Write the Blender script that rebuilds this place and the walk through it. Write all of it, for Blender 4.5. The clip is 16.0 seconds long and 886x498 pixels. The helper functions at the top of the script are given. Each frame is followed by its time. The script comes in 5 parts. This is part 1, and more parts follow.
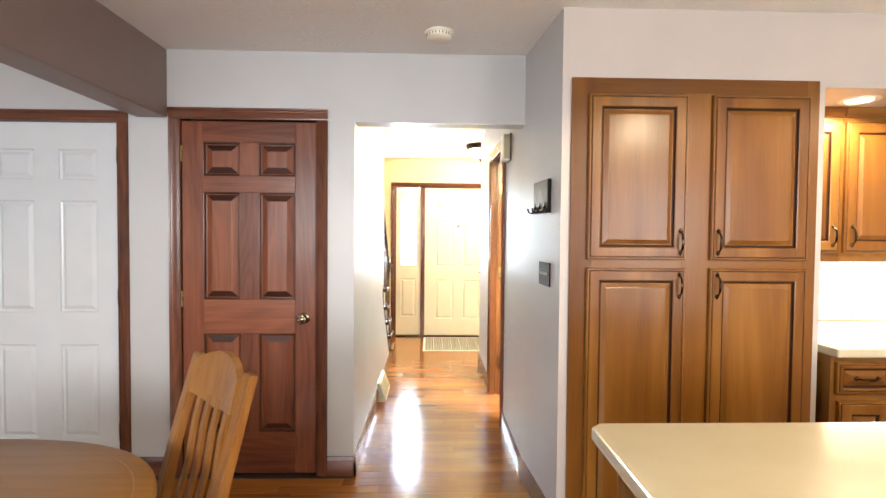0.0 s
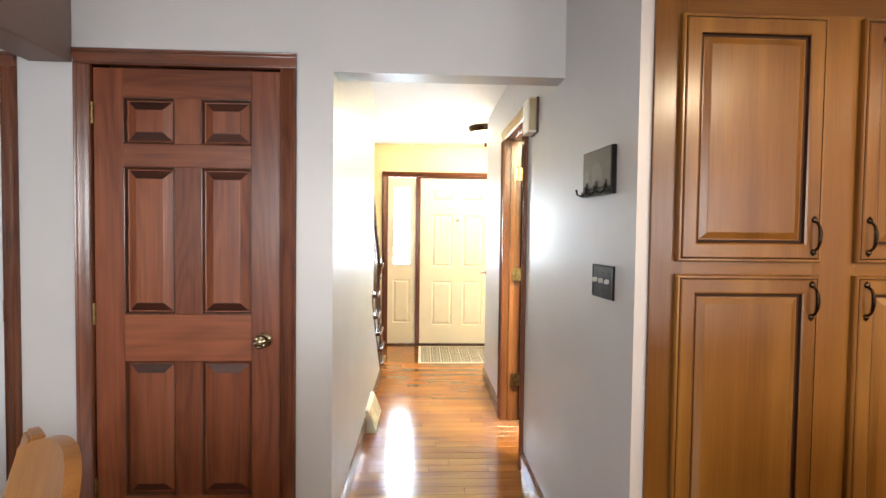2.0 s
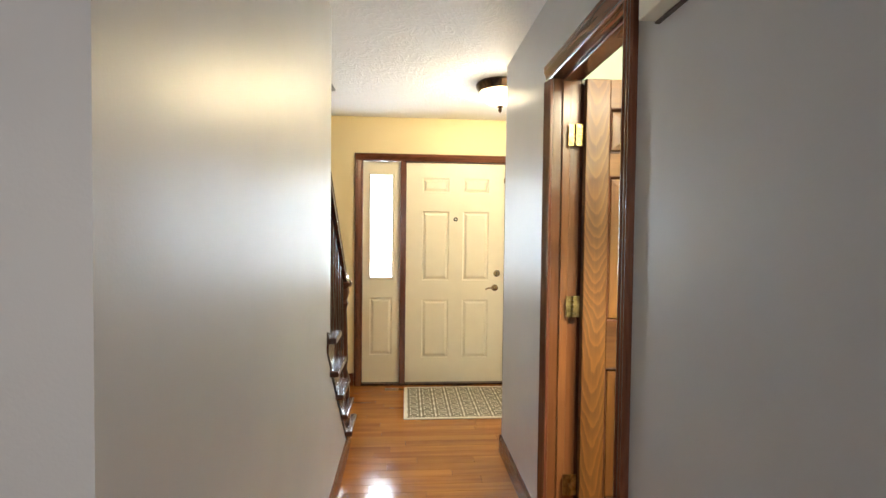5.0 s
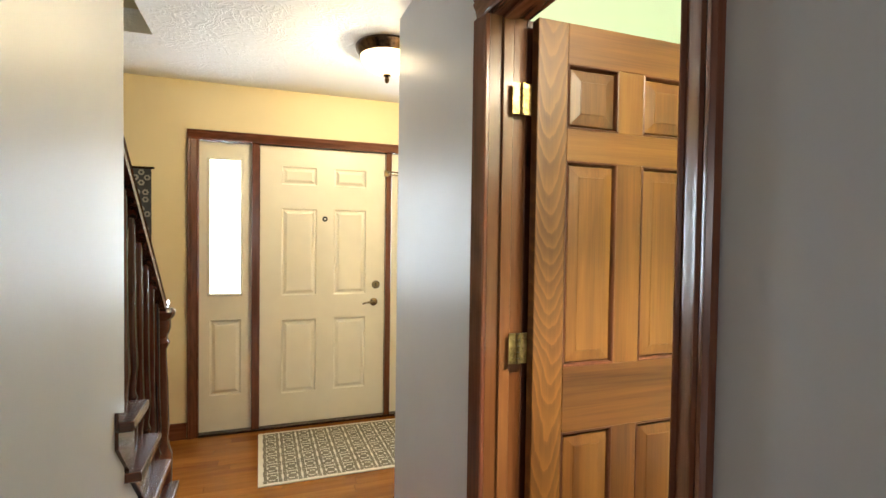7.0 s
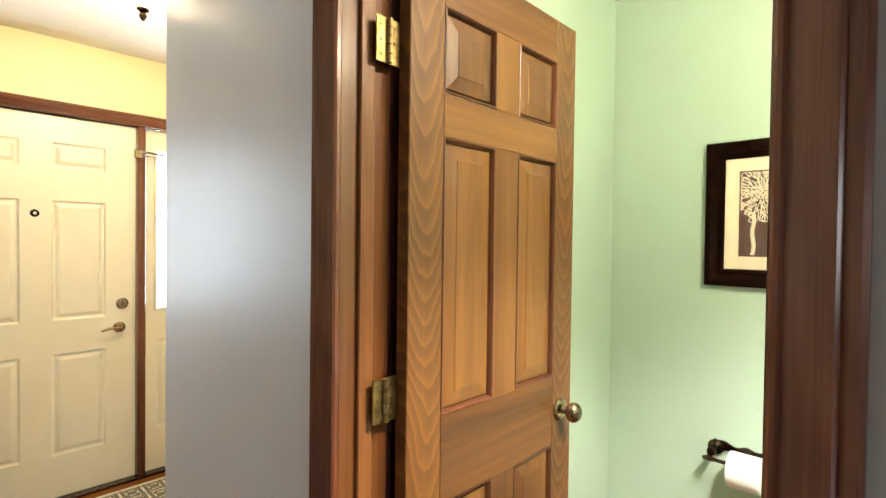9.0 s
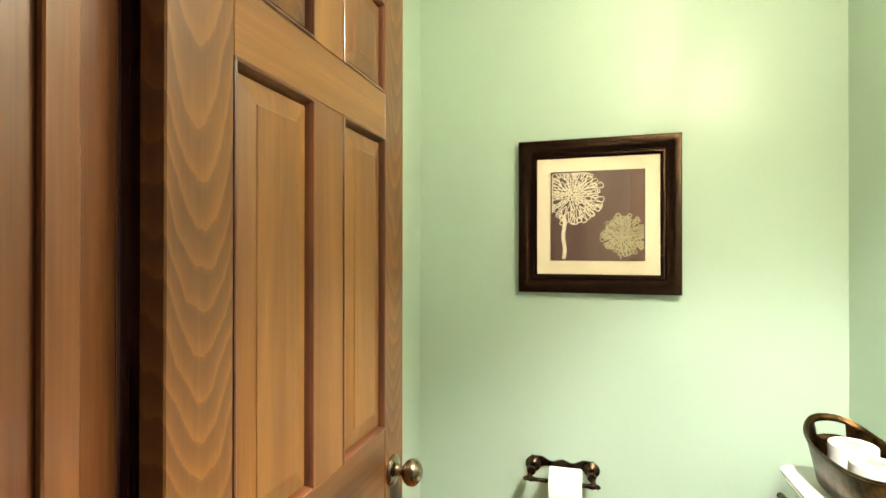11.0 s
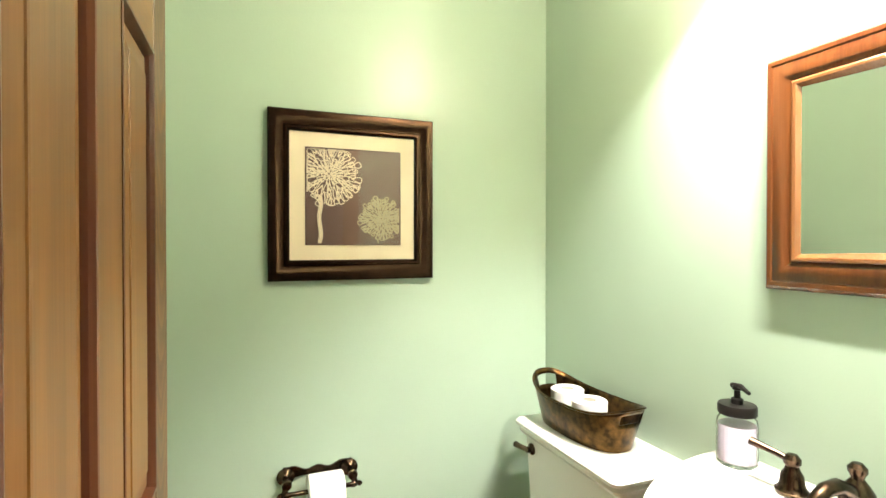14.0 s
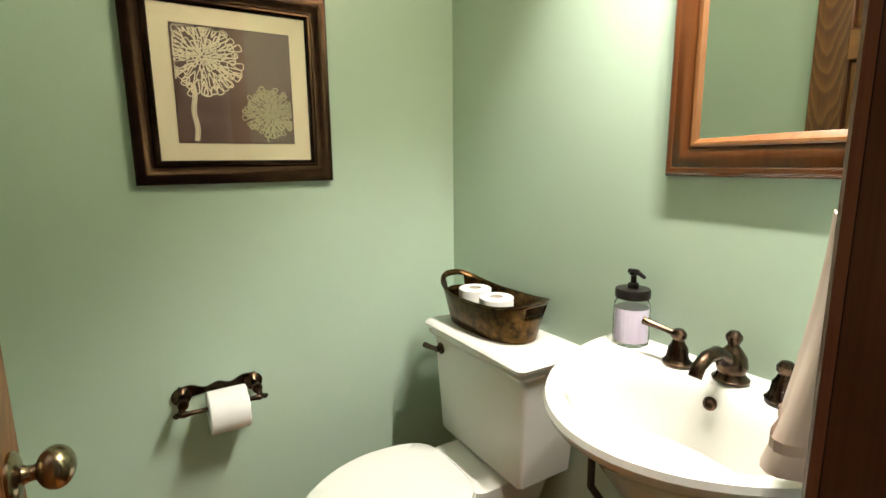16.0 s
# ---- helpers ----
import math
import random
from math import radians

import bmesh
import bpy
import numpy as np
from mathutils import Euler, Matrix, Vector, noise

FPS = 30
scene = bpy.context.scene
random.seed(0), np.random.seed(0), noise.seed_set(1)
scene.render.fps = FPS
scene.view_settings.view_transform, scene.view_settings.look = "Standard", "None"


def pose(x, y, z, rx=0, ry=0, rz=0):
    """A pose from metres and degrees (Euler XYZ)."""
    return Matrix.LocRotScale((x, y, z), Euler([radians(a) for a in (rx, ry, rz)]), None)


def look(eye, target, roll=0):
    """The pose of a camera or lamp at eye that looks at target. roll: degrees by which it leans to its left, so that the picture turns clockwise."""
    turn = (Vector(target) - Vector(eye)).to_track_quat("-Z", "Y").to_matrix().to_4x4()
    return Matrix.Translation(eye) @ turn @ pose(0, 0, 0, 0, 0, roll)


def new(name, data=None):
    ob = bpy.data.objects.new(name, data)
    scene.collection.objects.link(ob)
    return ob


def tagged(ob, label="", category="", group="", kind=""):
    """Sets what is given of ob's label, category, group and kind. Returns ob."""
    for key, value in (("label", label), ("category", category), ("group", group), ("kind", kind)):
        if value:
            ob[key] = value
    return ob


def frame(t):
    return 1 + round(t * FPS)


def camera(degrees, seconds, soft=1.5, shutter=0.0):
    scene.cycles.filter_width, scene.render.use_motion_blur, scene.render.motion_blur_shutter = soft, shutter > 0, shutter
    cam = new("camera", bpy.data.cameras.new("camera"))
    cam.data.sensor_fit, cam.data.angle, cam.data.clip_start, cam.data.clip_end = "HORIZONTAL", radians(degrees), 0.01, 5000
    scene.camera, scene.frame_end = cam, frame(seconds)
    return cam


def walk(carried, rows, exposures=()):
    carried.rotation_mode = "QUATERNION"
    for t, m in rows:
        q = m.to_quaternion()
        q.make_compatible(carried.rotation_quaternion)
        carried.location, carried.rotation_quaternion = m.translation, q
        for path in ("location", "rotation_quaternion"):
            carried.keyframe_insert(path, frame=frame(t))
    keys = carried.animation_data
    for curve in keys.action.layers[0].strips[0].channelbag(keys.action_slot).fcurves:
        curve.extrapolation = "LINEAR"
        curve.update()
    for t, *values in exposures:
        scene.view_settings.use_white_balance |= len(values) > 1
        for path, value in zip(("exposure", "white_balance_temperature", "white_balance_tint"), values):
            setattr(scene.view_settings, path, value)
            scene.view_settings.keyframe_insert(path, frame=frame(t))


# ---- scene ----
cam = camera(83.5, 16.0)
PATH = [
    (0, (0.065, 0.294, 1.41), (0.115, 2.292, 1.351), 0.5),
    (0.5, (0.031, 0.438, 1.39), (0.089, 2.436, 1.327), 0.6),
    (1, (0.009, 0.593, 1.387), (0.083, 2.591, 1.325), 0.7),
    (1.5, (0.002, 0.832, 1.384), (0.084, 2.829, 1.322), 0.7),
    (2, (-0.002, 1.051, 1.382), (0.086, 3.048, 1.316), 0.7),
    (2.5, (0.002, 1.305, 1.381), (0.1, 3.301, 1.317), 0.7),
    (3, (0.005, 1.569, 1.371), (0.11, 3.565, 1.304), 0.7),
    (3.5, (0.007, 1.853, 1.371), (0.116, 3.849, 1.307), 0.7),
    (3.7, (0.008, 1.954, 1.375), (0.121, 3.949, 1.311), 0.7),
    (5.8, (-0.038, 2.941, 1.395), (0.214, 4.924, 1.341), 0.6),
    (6, (-0.042, 3.033, 1.407), (0.259, 5.01, 1.351), 0.6),
    (6.5, (-0.052, 3.201, 1.402), (0.453, 5.136, 1.352), 0.8),
    (7, (-0.016, 3.348, 1.411), (0.677, 5.224, 1.36), 0.8),
    (7.5, (-0.024, 3.481, 1.409), (0.882, 5.263, 1.364), 0.9),
    (8, (-0.006, 3.599, 1.417), (1.084, 5.275, 1.372), 0.8),
    (8.5, (0.004, 3.725, 1.416), (1.279, 5.266, 1.374), 0.7),
    (9, (0.048, 3.851, 1.412), (1.492, 5.233, 1.378), 0.7),
    (9.5, (0.109, 3.947, 1.408), (1.702, 5.156, 1.368), 0.6),
    (10, (0.199, 4.037, 1.4), (1.939, 5.023, 1.375), 0.4),
    (12.5, (0.430, 4.336, 1.416), (2.430, 4.340, 1.406), 0.1),
    (13, (0.467, 4.392, 1.428), (2.453, 4.156, 1.401), 0.3),
    (13.5, (0.481, 4.466, 1.392), (2.413, 3.948, 1.393), 0.1),
    (14, (0.498, 4.474, 1.37), (2.364, 3.757, 1.352), 0.0),
    (14.5, (0.528, 4.474, 1.349), (2.335, 3.624, 1.244), -0.2),
    (15, (0.54, 4.463, 1.336), (2.305, 3.545, 1.141), -0.3),
    (15.5, (0.545, 4.441, 1.323), (2.276, 3.474, 1.062), -0.5),
    (16, (0.562, 4.427, 1.312), (2.245, 3.404, 0.965), -0.6),
]
walk(cam, [(t, look(eye, target, roll)) for t, eye, target, roll in PATH],
     [(0.0, 0.8), (1.5, 0.66), (3.5, 0.26), (5.8, -0.55), (7.5, -0.55), (9.0, -0.42), (9.7, -0.35), (10.4, -0.5), (12.5, -0.85), (13.0, -0.82), (14.0, -0.8), (14.5, -1.08), (16.0, -1.56)])

# ---------- world, sun, large lights ----------
world = bpy.data.worlds.new("sky")
scene.world = world
world.use_nodes = True
_wn = world.node_tree.nodes
_sky = _wn.new("ShaderNodeTexSky")
_sky.sky_type = "NISHITA"
_sky.sun_disc = False
_sky.sun_elevation = radians(48)
_sky.sun_rotation = radians(200)
_wn["Background"].inputs[1].default_value = 0.12
world.node_tree.links.new(_sky.outputs[0], _wn["Background"].inputs[0])


def lamp(name, kind, where, watts, colour=(1, 1, 1), size=0.1, size_y=None, aim=None):
    data = bpy.data.lights.new(name, kind)
    data.energy, data.color = watts, colour
    if kind == "AREA":
        data.size = size
        if size_y:
            data.shape, data.size_y = "RECTANGLE", size_y
    elif kind in ("POINT", "SPOT"):
        data.shadow_soft_size = size
    elif kind == "SUN":
        data.angle = size
    ob = new(name, data)
    ob.matrix_world = look(where, aim) if aim else Matrix.Translation(where)
    return ob


lamp("sun", "SUN", (0, -20, 20), 1.5, (1, 0.95, 0.88), radians(12), aim=(0, 0, 2))
# daylight that enters by the dining-room and kitchen windows behind the start of the walk
lamp("daylight_dining", "AREA", (-1.4, -2.86, 1.65), 126, (0.93, 0.97, 1.0), 2.2, 1.3, aim=(-1.2, 3, 1.3))
# daylight through the panes of the two front sidelights
for _x in (-0.243, 1.106):
    lamp("daylight_sidelight", "AREA", (_x, 7.156, 1.455), 18, (0.76, 0.88, 1.0), 0.20, 0.93, aim=(_x, 3, 1.455))
lamp("daylight_kitchen", "AREA", (3.35, -2.86, 1.6), 60, (0.95, 0.98, 1.0), 1.5, 1.1, aim=(1.6, 3, 1.3))

# ---------- materials ----------
def mat_base(name, rough=0.5, metal=0.0, colour=(0.8, 0.8, 0.8)):
    m = bpy.data.materials.new(name)
    m.use_nodes = True
    b = m.node_tree.nodes["Principled BSDF"]
    b.inputs["Base Color"].default_value = (*colour, 1)
    b.inputs["Roughness"].default_value = rough
    b.inputs["Metallic"].default_value = metal
    return m, m.node_tree.nodes, m.node_tree.links, b


def coords(nd, ln, scale=(1, 1, 1), by_object=True):
    tc = nd.new("ShaderNodeTexCoord")
    mp = nd.new("ShaderNodeMapping")
    mp.inputs["Scale"].default_value = scale
    ln.new(tc.outputs["Object"], mp.inputs["Vector"])
    if by_object:
        info = nd.new("ShaderNodeObjectInfo")
        mul = nd.new("ShaderNodeVectorMath")
        mul.operation = "SCALE"
        mul.inputs[0].default_value = (37.0, 19.0, 53.0)
        ln.new(info.outputs["Random"], mul.inputs["Scale"])
        ln.new(mul.outputs[0], mp.inputs["Location"])
    return mp.outputs["Vector"]


def noise_tex(nd, ln, vec, scale, detail=3.0, rough=0.5, distortion=0.0):
    n = nd.new("ShaderNodeTexNoise")
    n.inputs["Scale"].default_value = scale
    n.inputs["Detail"].default_value = detail
    n.inputs["Roughness"].default_value = rough
    n.inputs["Distortion"].default_value = distortion
    ln.new(vec, n.inputs["Vector"])
    return n.outputs[0]


def ramp(nd, ln, fac, stops):
    r = nd.new("ShaderNodeValToRGB")
    e = r.color_ramp.elements
    e[0].position, e[0].color = stops[0][0], (*stops[0][1], 1)
    e[1].position, e[1].color = stops[-1][0], (*stops[-1][1], 1)
    for p, c in stops[1:-1]:
        k = e.new(p)
        k.color = (*c, 1)
    ln.new(fac, r.inputs[0])
    return r.outputs[0]


def mixc(nd, ln, fac, a, b, how="MIX"):
    m = nd.new("ShaderNodeMix")
    m.data_type, m.blend_type = "RGBA", how
    for sock, v in ((m.inputs["Factor"], fac), (m.inputs[6], a), (m.inputs[7], b)):
        if isinstance(v, (int, float)):
            sock.default_value = v
        elif isinstance(v, tuple):
            sock.default_value = (*v, 1)
        else:
            ln.new(v, sock)
    return m.outputs[2]


def bump(nd, ln, bsdf, height, strength, distance=0.01):
    b = nd.new("ShaderNodeBump")
    b.inputs["Strength"].default_value = strength
    b.inputs["Distance"].default_value = distance
    ln.new(height, b.inputs["Height"])
    ln.new(b.outputs[0], bsdf.inputs["Normal"])


def plaster(name, colour, rough=0.45, relief=0.12, stain=0.05, gloss=0.5):
    """Rolled wall paint: faint roller stipple, slight mottling."""
    m, nd, ln, b = mat_base(name, rough, 0, colour)
    v = coords(nd, ln, by_object=False)
    big = noise_tex(nd, ln, v, 1.7, 4)
    dark = tuple(c * (1 - stain) for c in colour)
    lite = tuple(min(1, c * (1 + stain * 0.6)) for c in colour)
    ln.new(ramp(nd, ln, big, [(0.3, dark), (0.7, lite)]), b.inputs["Base Color"])
    fine = noise_tex(nd, ln, v, 170, 2)
    bump(nd, ln, b, fine, relief, 0.002)
    rr = nd.new("ShaderNodeMapRange")
    rr.inputs[3].default_value, rr.inputs[4].default_value = rough - 0.04, rough + 0.06
    ln.new(noise_tex(nd, ln, v, 6, 3), rr.inputs[0])
    ln.new(rr.outputs[0], b.inputs["Roughness"])
    b.inputs["Specular IOR Level"].default_value = gloss
    return m


def ceiling_paint(name, colour):
    """Stomped, slapped-brush ceiling texture in flat white."""
    m, nd, ln, b = mat_base(name, 0.85, 0, colour)
    v = coords(nd, ln, by_object=False)
    swirl = noise_tex(nd, ln, v, 7, 4, 0.6, 2.2)
    patch = noise_tex(nd, ln, v, 2.2, 2)
    ridges = ramp(nd, ln, swirl, [(0.42, (0, 0, 0)), (0.5, (1, 1, 1)), (0.6, (0.15, 0.15, 0.15))])
    mask = ramp(nd, ln, patch, [(0.4, (0.15, 0.15, 0.15)), (0.62, (1, 1, 1))])
    h = mixc(nd, ln, 1.0, ridges, mask, "MULTIPLY")
    bump(nd, ln, b, h, 0.26, 0.02)
    return m


def arches(nd, ln):
    """Nested flame figure of a flat-sawn upright board: arches across its width, unevenly spaced up its length."""
    def op(kind, a, b=None):
        n = nd.new("ShaderNodeMath")
        n.operation = kind
        for sock, v in zip(n.inputs, (a, b)):
            if isinstance(v, (int, float)):
                sock.default_value = v
            elif v is not None:
                ln.new(v, sock)
        return n.outputs[0]
    tc = nd.new("ShaderNodeTexCoord")
    gen, obj = nd.new("ShaderNodeSeparateXYZ"), nd.new("ShaderNodeSeparateXYZ")
    ln.new(tc.outputs["Generated"], gen.inputs[0])
    ln.new(tc.outputs["Object"], obj.inputs[0])
    wander = noise_tex(nd, ln, coords(nd, ln, (0.0, 0.0, 1.0)), 2.3, 2)
    u = op("ADD", op("SUBTRACT", gen.outputs[0], 0.5), op("MULTIPLY", op("SUBTRACT", wander, 0.5), 0.7))
    wobble = noise_tex(nd, ln, coords(nd, ln, (1.0, 1.0, 0.35)), 13, 4)
    drift = noise_tex(nd, ln, coords(nd, ln, (0.0, 0.0, 1.0)), 1.1, 1)
    rise = op("MULTIPLY", op("POWER", op("ABSOLUTE", u), 1.7), 0.36)
    z = op("SUBTRACT", obj.outputs[2], rise)
    z = op("ADD", z, op("MULTIPLY", wobble, 0.150))
    z = op("ADD", z, op("MULTIPLY", drift, 0.55))
    return op("FRACT", op("MULTIPLY", z, 15.0))


def wood(name, dark, mid, light, grain=(0, 0, 1), rough=0.32, coat=0.25, figure=1.0, tone=0.25, cathedral=0.3, streaks=0.28, shine=0.3, arch=0.0):
    """Stained wood; grain names the axis along which the fibres run."""
    m, nd, ln, b = mat_base(name, rough)
    sc = tuple(0.09 if g else 1.0 for g in grain)
    v = coords(nd, ln, sc)
    warp = noise_tex(nd, ln, v, 5, 3, 0.5, 0.6)
    field = noise_tex(nd, ln, coords(nd, ln, tuple(0.13 if g else 1.0 for g in grain)), 6.5 * figure, 1.2, 0.4, 0.25)
    lines = nd.new("ShaderNodeMath")
    lines.operation = "MULTIPLY"
    lines.inputs[1].default_value = 85.0
    ln.new(field, lines.inputs[0])
    wave = nd.new("ShaderNodeMath")
    wave.operation = "SINE"
    ln.new(lines.outputs[0], wave.inputs[0])
    unit = nd.new("ShaderNodeMapRange")
    unit.inputs[1].default_value = -1.0
    ln.new(wave.outputs[0], unit.inputs[0])
    fibre = noise_tex(nd, ln, coords(nd, ln, tuple(0.02 if g else 1.0 for g in grain)), 260, 2)
    streak = noise_tex(nd, ln, coords(nd, ln, tuple(0.03 if g else 1.0 for g in grain)), 38, 3)
    col = ramp(nd, ln, unit.outputs[0], [(0.0, dark), (0.3, mid), (1.0, light)])
    blotch = ramp(nd, ln, warp, [(0.32, dark), (0.5, mid), (0.68, light)])
    col = mixc(nd, ln, 1.0 - cathedral, col, blotch)
    col = mixc(nd, ln, streaks, col, ramp(nd, ln, streak, [(0.38, dark), (0.62, light)]))
    col = mixc(nd, ln, 0.15, col, ramp(nd, ln, fibre, [(0.35, dark), (0.65, light)]))
    if arch:
        col = mixc(nd, ln, arch, col, ramp(nd, ln, arches(nd, ln), [(0.0, tuple(c * 1.15 for c in light)), (0.14, light), (0.40, mid), (0.82, dark), (1.0, mid)]))
    info = nd.new("ShaderNodeObjectInfo")
    hs = nd.new("ShaderNodeHueSaturation")
    mr = nd.new("ShaderNodeMapRange")
    mr.inputs[3].default_value, mr.inputs[4].default_value = 1 - tone, 1 + tone
    ln.new(info.outputs["Random"], mr.inputs[0])
    ln.new(mr.outputs[0], hs.inputs["Value"])
    ln.new(col, hs.inputs["Color"])
    ln.new(hs.outputs[0], b.inputs["Base Color"])
    bump(nd, ln, b, fibre, 0.06, 0.001)
    b.inputs["Coat Weight"].default_value = coat
    b.inputs["Coat Roughness"].default_value = 0.18
    b.inputs["Specular IOR Level"].default_value = shine
    return m


def metal(name, colour, rough=0.3, wear=None):
    m, nd, ln, b = mat_base(name, rough, 1.0, colour)
    v = coords(nd, ln)
    n = noise_tex(nd, ln, v, 45, 4)
    ln.new(ramp(nd, ln, n, [(0.35, tuple(c * 0.75 for c in colour)), (0.7, wear or colour)]), b.inputs["Base Color"])
    return m


def gloss(name, colour, rough=0.2, variation=0.04, coat=0.0, subsurface=0.0):
    m, nd, ln, b = mat_base(name, rough, 0, colour)
    v = coords(nd, ln)
    n = noise_tex(nd, ln, v, 8, 4)
    ln.new(ramp(nd, ln, n, [(0.3, tuple(c * (1 - variation) for c in colour)), (0.7, colour)]), b.inputs["Base Color"])
    b.inputs["Coat Weight"].default_value = coat
    return m


def glass(name, colour=(1, 1, 1), rough=0.0, ior=1.45):
    m, nd, ln, b = mat_base(name, rough, 0, colour)
    b.inputs["Transmission Weight"].default_value = 1
    b.inputs["IOR"].default_value = ior
    return m


def glow(name, colour, strength):
    m, nd, ln, b = mat_base(name, 0.6, 0, colour)
    b.inputs["Emission Color"].default_value = (*colour, 1)
    b.inputs["Emission Strength"].default_value = strength
    return m


PAINT_HALL = plaster("hall_wall_paint", (0.470, 0.471, 0.475), 0.41, gloss=0.65)
PAINT_PANTRY = plaster("warm_grey_wall_paint", (0.475, 0.425, 0.395), 0.42)
PAINT_FOYER = plaster("foyer_wall_paint", (0.72, 0.61, 0.38), 0.5)
PAINT_BEAM = plaster("taupe_beam_paint", (0.23, 0.165, 0.145), 0.45)
PAINT_BATH = plaster("sage_green_paint", (0.432, 0.548, 0.437), 0.34)
CEILING = ceiling_paint("stomped_ceiling_paint", (0.82, 0.815, 0.80))
CEILING_FLAT = plaster("flat_ceiling_paint", (0.8, 0.8, 0.77), 0.8, 0.2, 0.03)
DOOR_V = wood("cherry_stain_upright", (0.054, 0.0122, 0.0052), (0.150, 0.0400, 0.0165), (0.250, 0.082, 0.0340), (0, 0, 1), 0.36, 0.1, 0.9, 0.12, 0.22, 0.2, 0.3)
DOOR_H = wood("cherry_stain_level", (0.054, 0.0122, 0.0052), (0.150, 0.0400, 0.0165), (0.250, 0.082, 0.0340), (1, 0, 0), 0.36, 0.1, 0.9, 0.12, 0.22, 0.2, 0.3)
END_GRAIN = wood("cherry_stain_end_grain", (0.018, 0.0050, 0.0028), (0.042, 0.0115, 0.0060), (0.075, 0.022, 0.0110), (1, 0, 0), 0.4, 0.1, 0.9, 0.1, 0.1, 0.2)
OAK_V = wood("honey_stain_upright", (0.036, 0.0112, 0.0021), (0.110, 0.0385, 0.0070), (0.196, 0.086, 0.0170), (0, 0, 1), 0.42, 0.05, 0.8, 0.08, 0.10, 0.18, 0.42)
OAK_FLAME = wood("honey_stain_flat_sawn", (0.036, 0.0112, 0.0021), (0.110, 0.0385, 0.0070), (0.196, 0.086, 0.0170), (0, 0, 1), 0.42, 0.05, 0.8, 0.06, 0.2, 0.10, 0.42, arch=0.38)
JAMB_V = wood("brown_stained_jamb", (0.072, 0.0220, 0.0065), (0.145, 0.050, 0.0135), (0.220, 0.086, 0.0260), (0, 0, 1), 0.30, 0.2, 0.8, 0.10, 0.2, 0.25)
OAK_H = wood("honey_stain_level", (0.036, 0.0112, 0.0021), (0.110, 0.0385, 0.0070), (0.196, 0.086, 0.0170), (1, 0, 0), 0.42, 0.05, 0.8, 0.08, 0.10, 0.18, 0.42)
TRIM_V = wood("walnut_trim_upright", (0.044, 0.0122, 0.0060), (0.112, 0.0340, 0.0165), (0.190, 0.068, 0.0340), (0, 0, 1), 0.25, 0.4, 1.0, 0.1)
TRIM_X = wood("walnut_trim_along_x", (0.044, 0.0122, 0.0060), (0.112, 0.0340, 0.0165), (0.190, 0.068, 0.0340), (1, 0, 0), 0.25, 0.4, 1.0, 0.1)
TRIM_Y = wood("walnut_trim_along_y", (0.044, 0.0122, 0.0060), (0.112, 0.0340, 0.0165), (0.190, 0.068, 0.0340), (0, 1, 0), 0.25, 0.4, 1.0, 0.1)
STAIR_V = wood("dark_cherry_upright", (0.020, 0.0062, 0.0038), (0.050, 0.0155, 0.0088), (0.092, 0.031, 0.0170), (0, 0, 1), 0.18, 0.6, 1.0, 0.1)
STAIR_X = wood("dark_cherry_along_x", (0.020, 0.0062, 0.0038), (0.050, 0.0155, 0.0088), (0.092, 0.031, 0.0170), (1, 0, 0), 0.18, 0.6, 1.0, 0.1)
STAIR_Y = wood("dark_cherry_along_y", (0.020, 0.0062, 0.0038), (0.050, 0.0155, 0.0088), (0.092, 0.031, 0.0170), (0, 1, 0), 0.18, 0.6, 1.0, 0.1)
CAB_V = wood("maple_cabinet_upright", (0.102, 0.0335, 0.0054), (0.172, 0.0650, 0.0108), (0.242, 0.107, 0.0200), (0, 0, 1), 0.30, 0.12, 0.4, 0.05, 0.05, 0.05, 0.24)
CAB_H = wood("maple_cabinet_level", (0.102, 0.0335, 0.0054), (0.172, 0.0650, 0.0108), (0.242, 0.107, 0.0200), (1, 0, 0), 0.30, 0.12, 0.4, 0.05, 0.05, 0.05, 0.24)
GLAZE = gloss("dark_cabinet_glaze", (0.035, 0.014, 0.007), 0.6)
GLAZE.node_tree.nodes["Principled BSDF"].inputs["Specular IOR Level"].default_value = 0.1
CHAIR_WOOD = wood("light_oak", (0.185, 0.066, 0.0135), (0.275, 0.114, 0.0260), (0.345, 0.160, 0.0450), (0, 0, 1), 0.33, 0.3, 0.7, 0.06)
TABLE_WOOD = wood("light_oak_tabletop", (0.165, 0.068, 0.0125), (0.230, 0.104, 0.0210), (0.285, 0.143, 0.0340), (1, 0, 0), 0.38, 0.1, 0.7, 0.06)
FLOOR_WOOD = wood("cherry_floor_board", (0.135, 0.037, 0.0060), (0.235, 0.079, 0.0128), (0.325, 0.130, 0.0245), (1, 0, 0), 0.145, 0.25, 0.8, 0.10, 0.15, 0.15)
# darker door wood for the beads: groove shade put into the colour
BEAD_SHADE = wood("shaded_bead_wood", (0.04, 0.0115, 0.0055), (0.08, 0.026, 0.0115), (0.13, 0.046, 0.020), (0, 0, 1), 0.3, 0.3)
SUBFLOOR = gloss("dark_joint", (0.03, 0.015, 0.01), 0.7)
WHITE_DOOR = gloss("white_door_enamel", (0.56, 0.578, 0.595), 0.26)
CREAM_DOOR = gloss("cream_door_enamel", (0.84, 0.795, 0.66), 0.35)
MIRROR_WOOD = wood("russet_frame", (0.050, 0.0115, 0.0032), (0.092, 0.0250, 0.0066), (0.140, 0.047, 0.0130), (0, 0, 1), 0.2, 0.8, 0.7, 0.05, 0.08, 0.2)
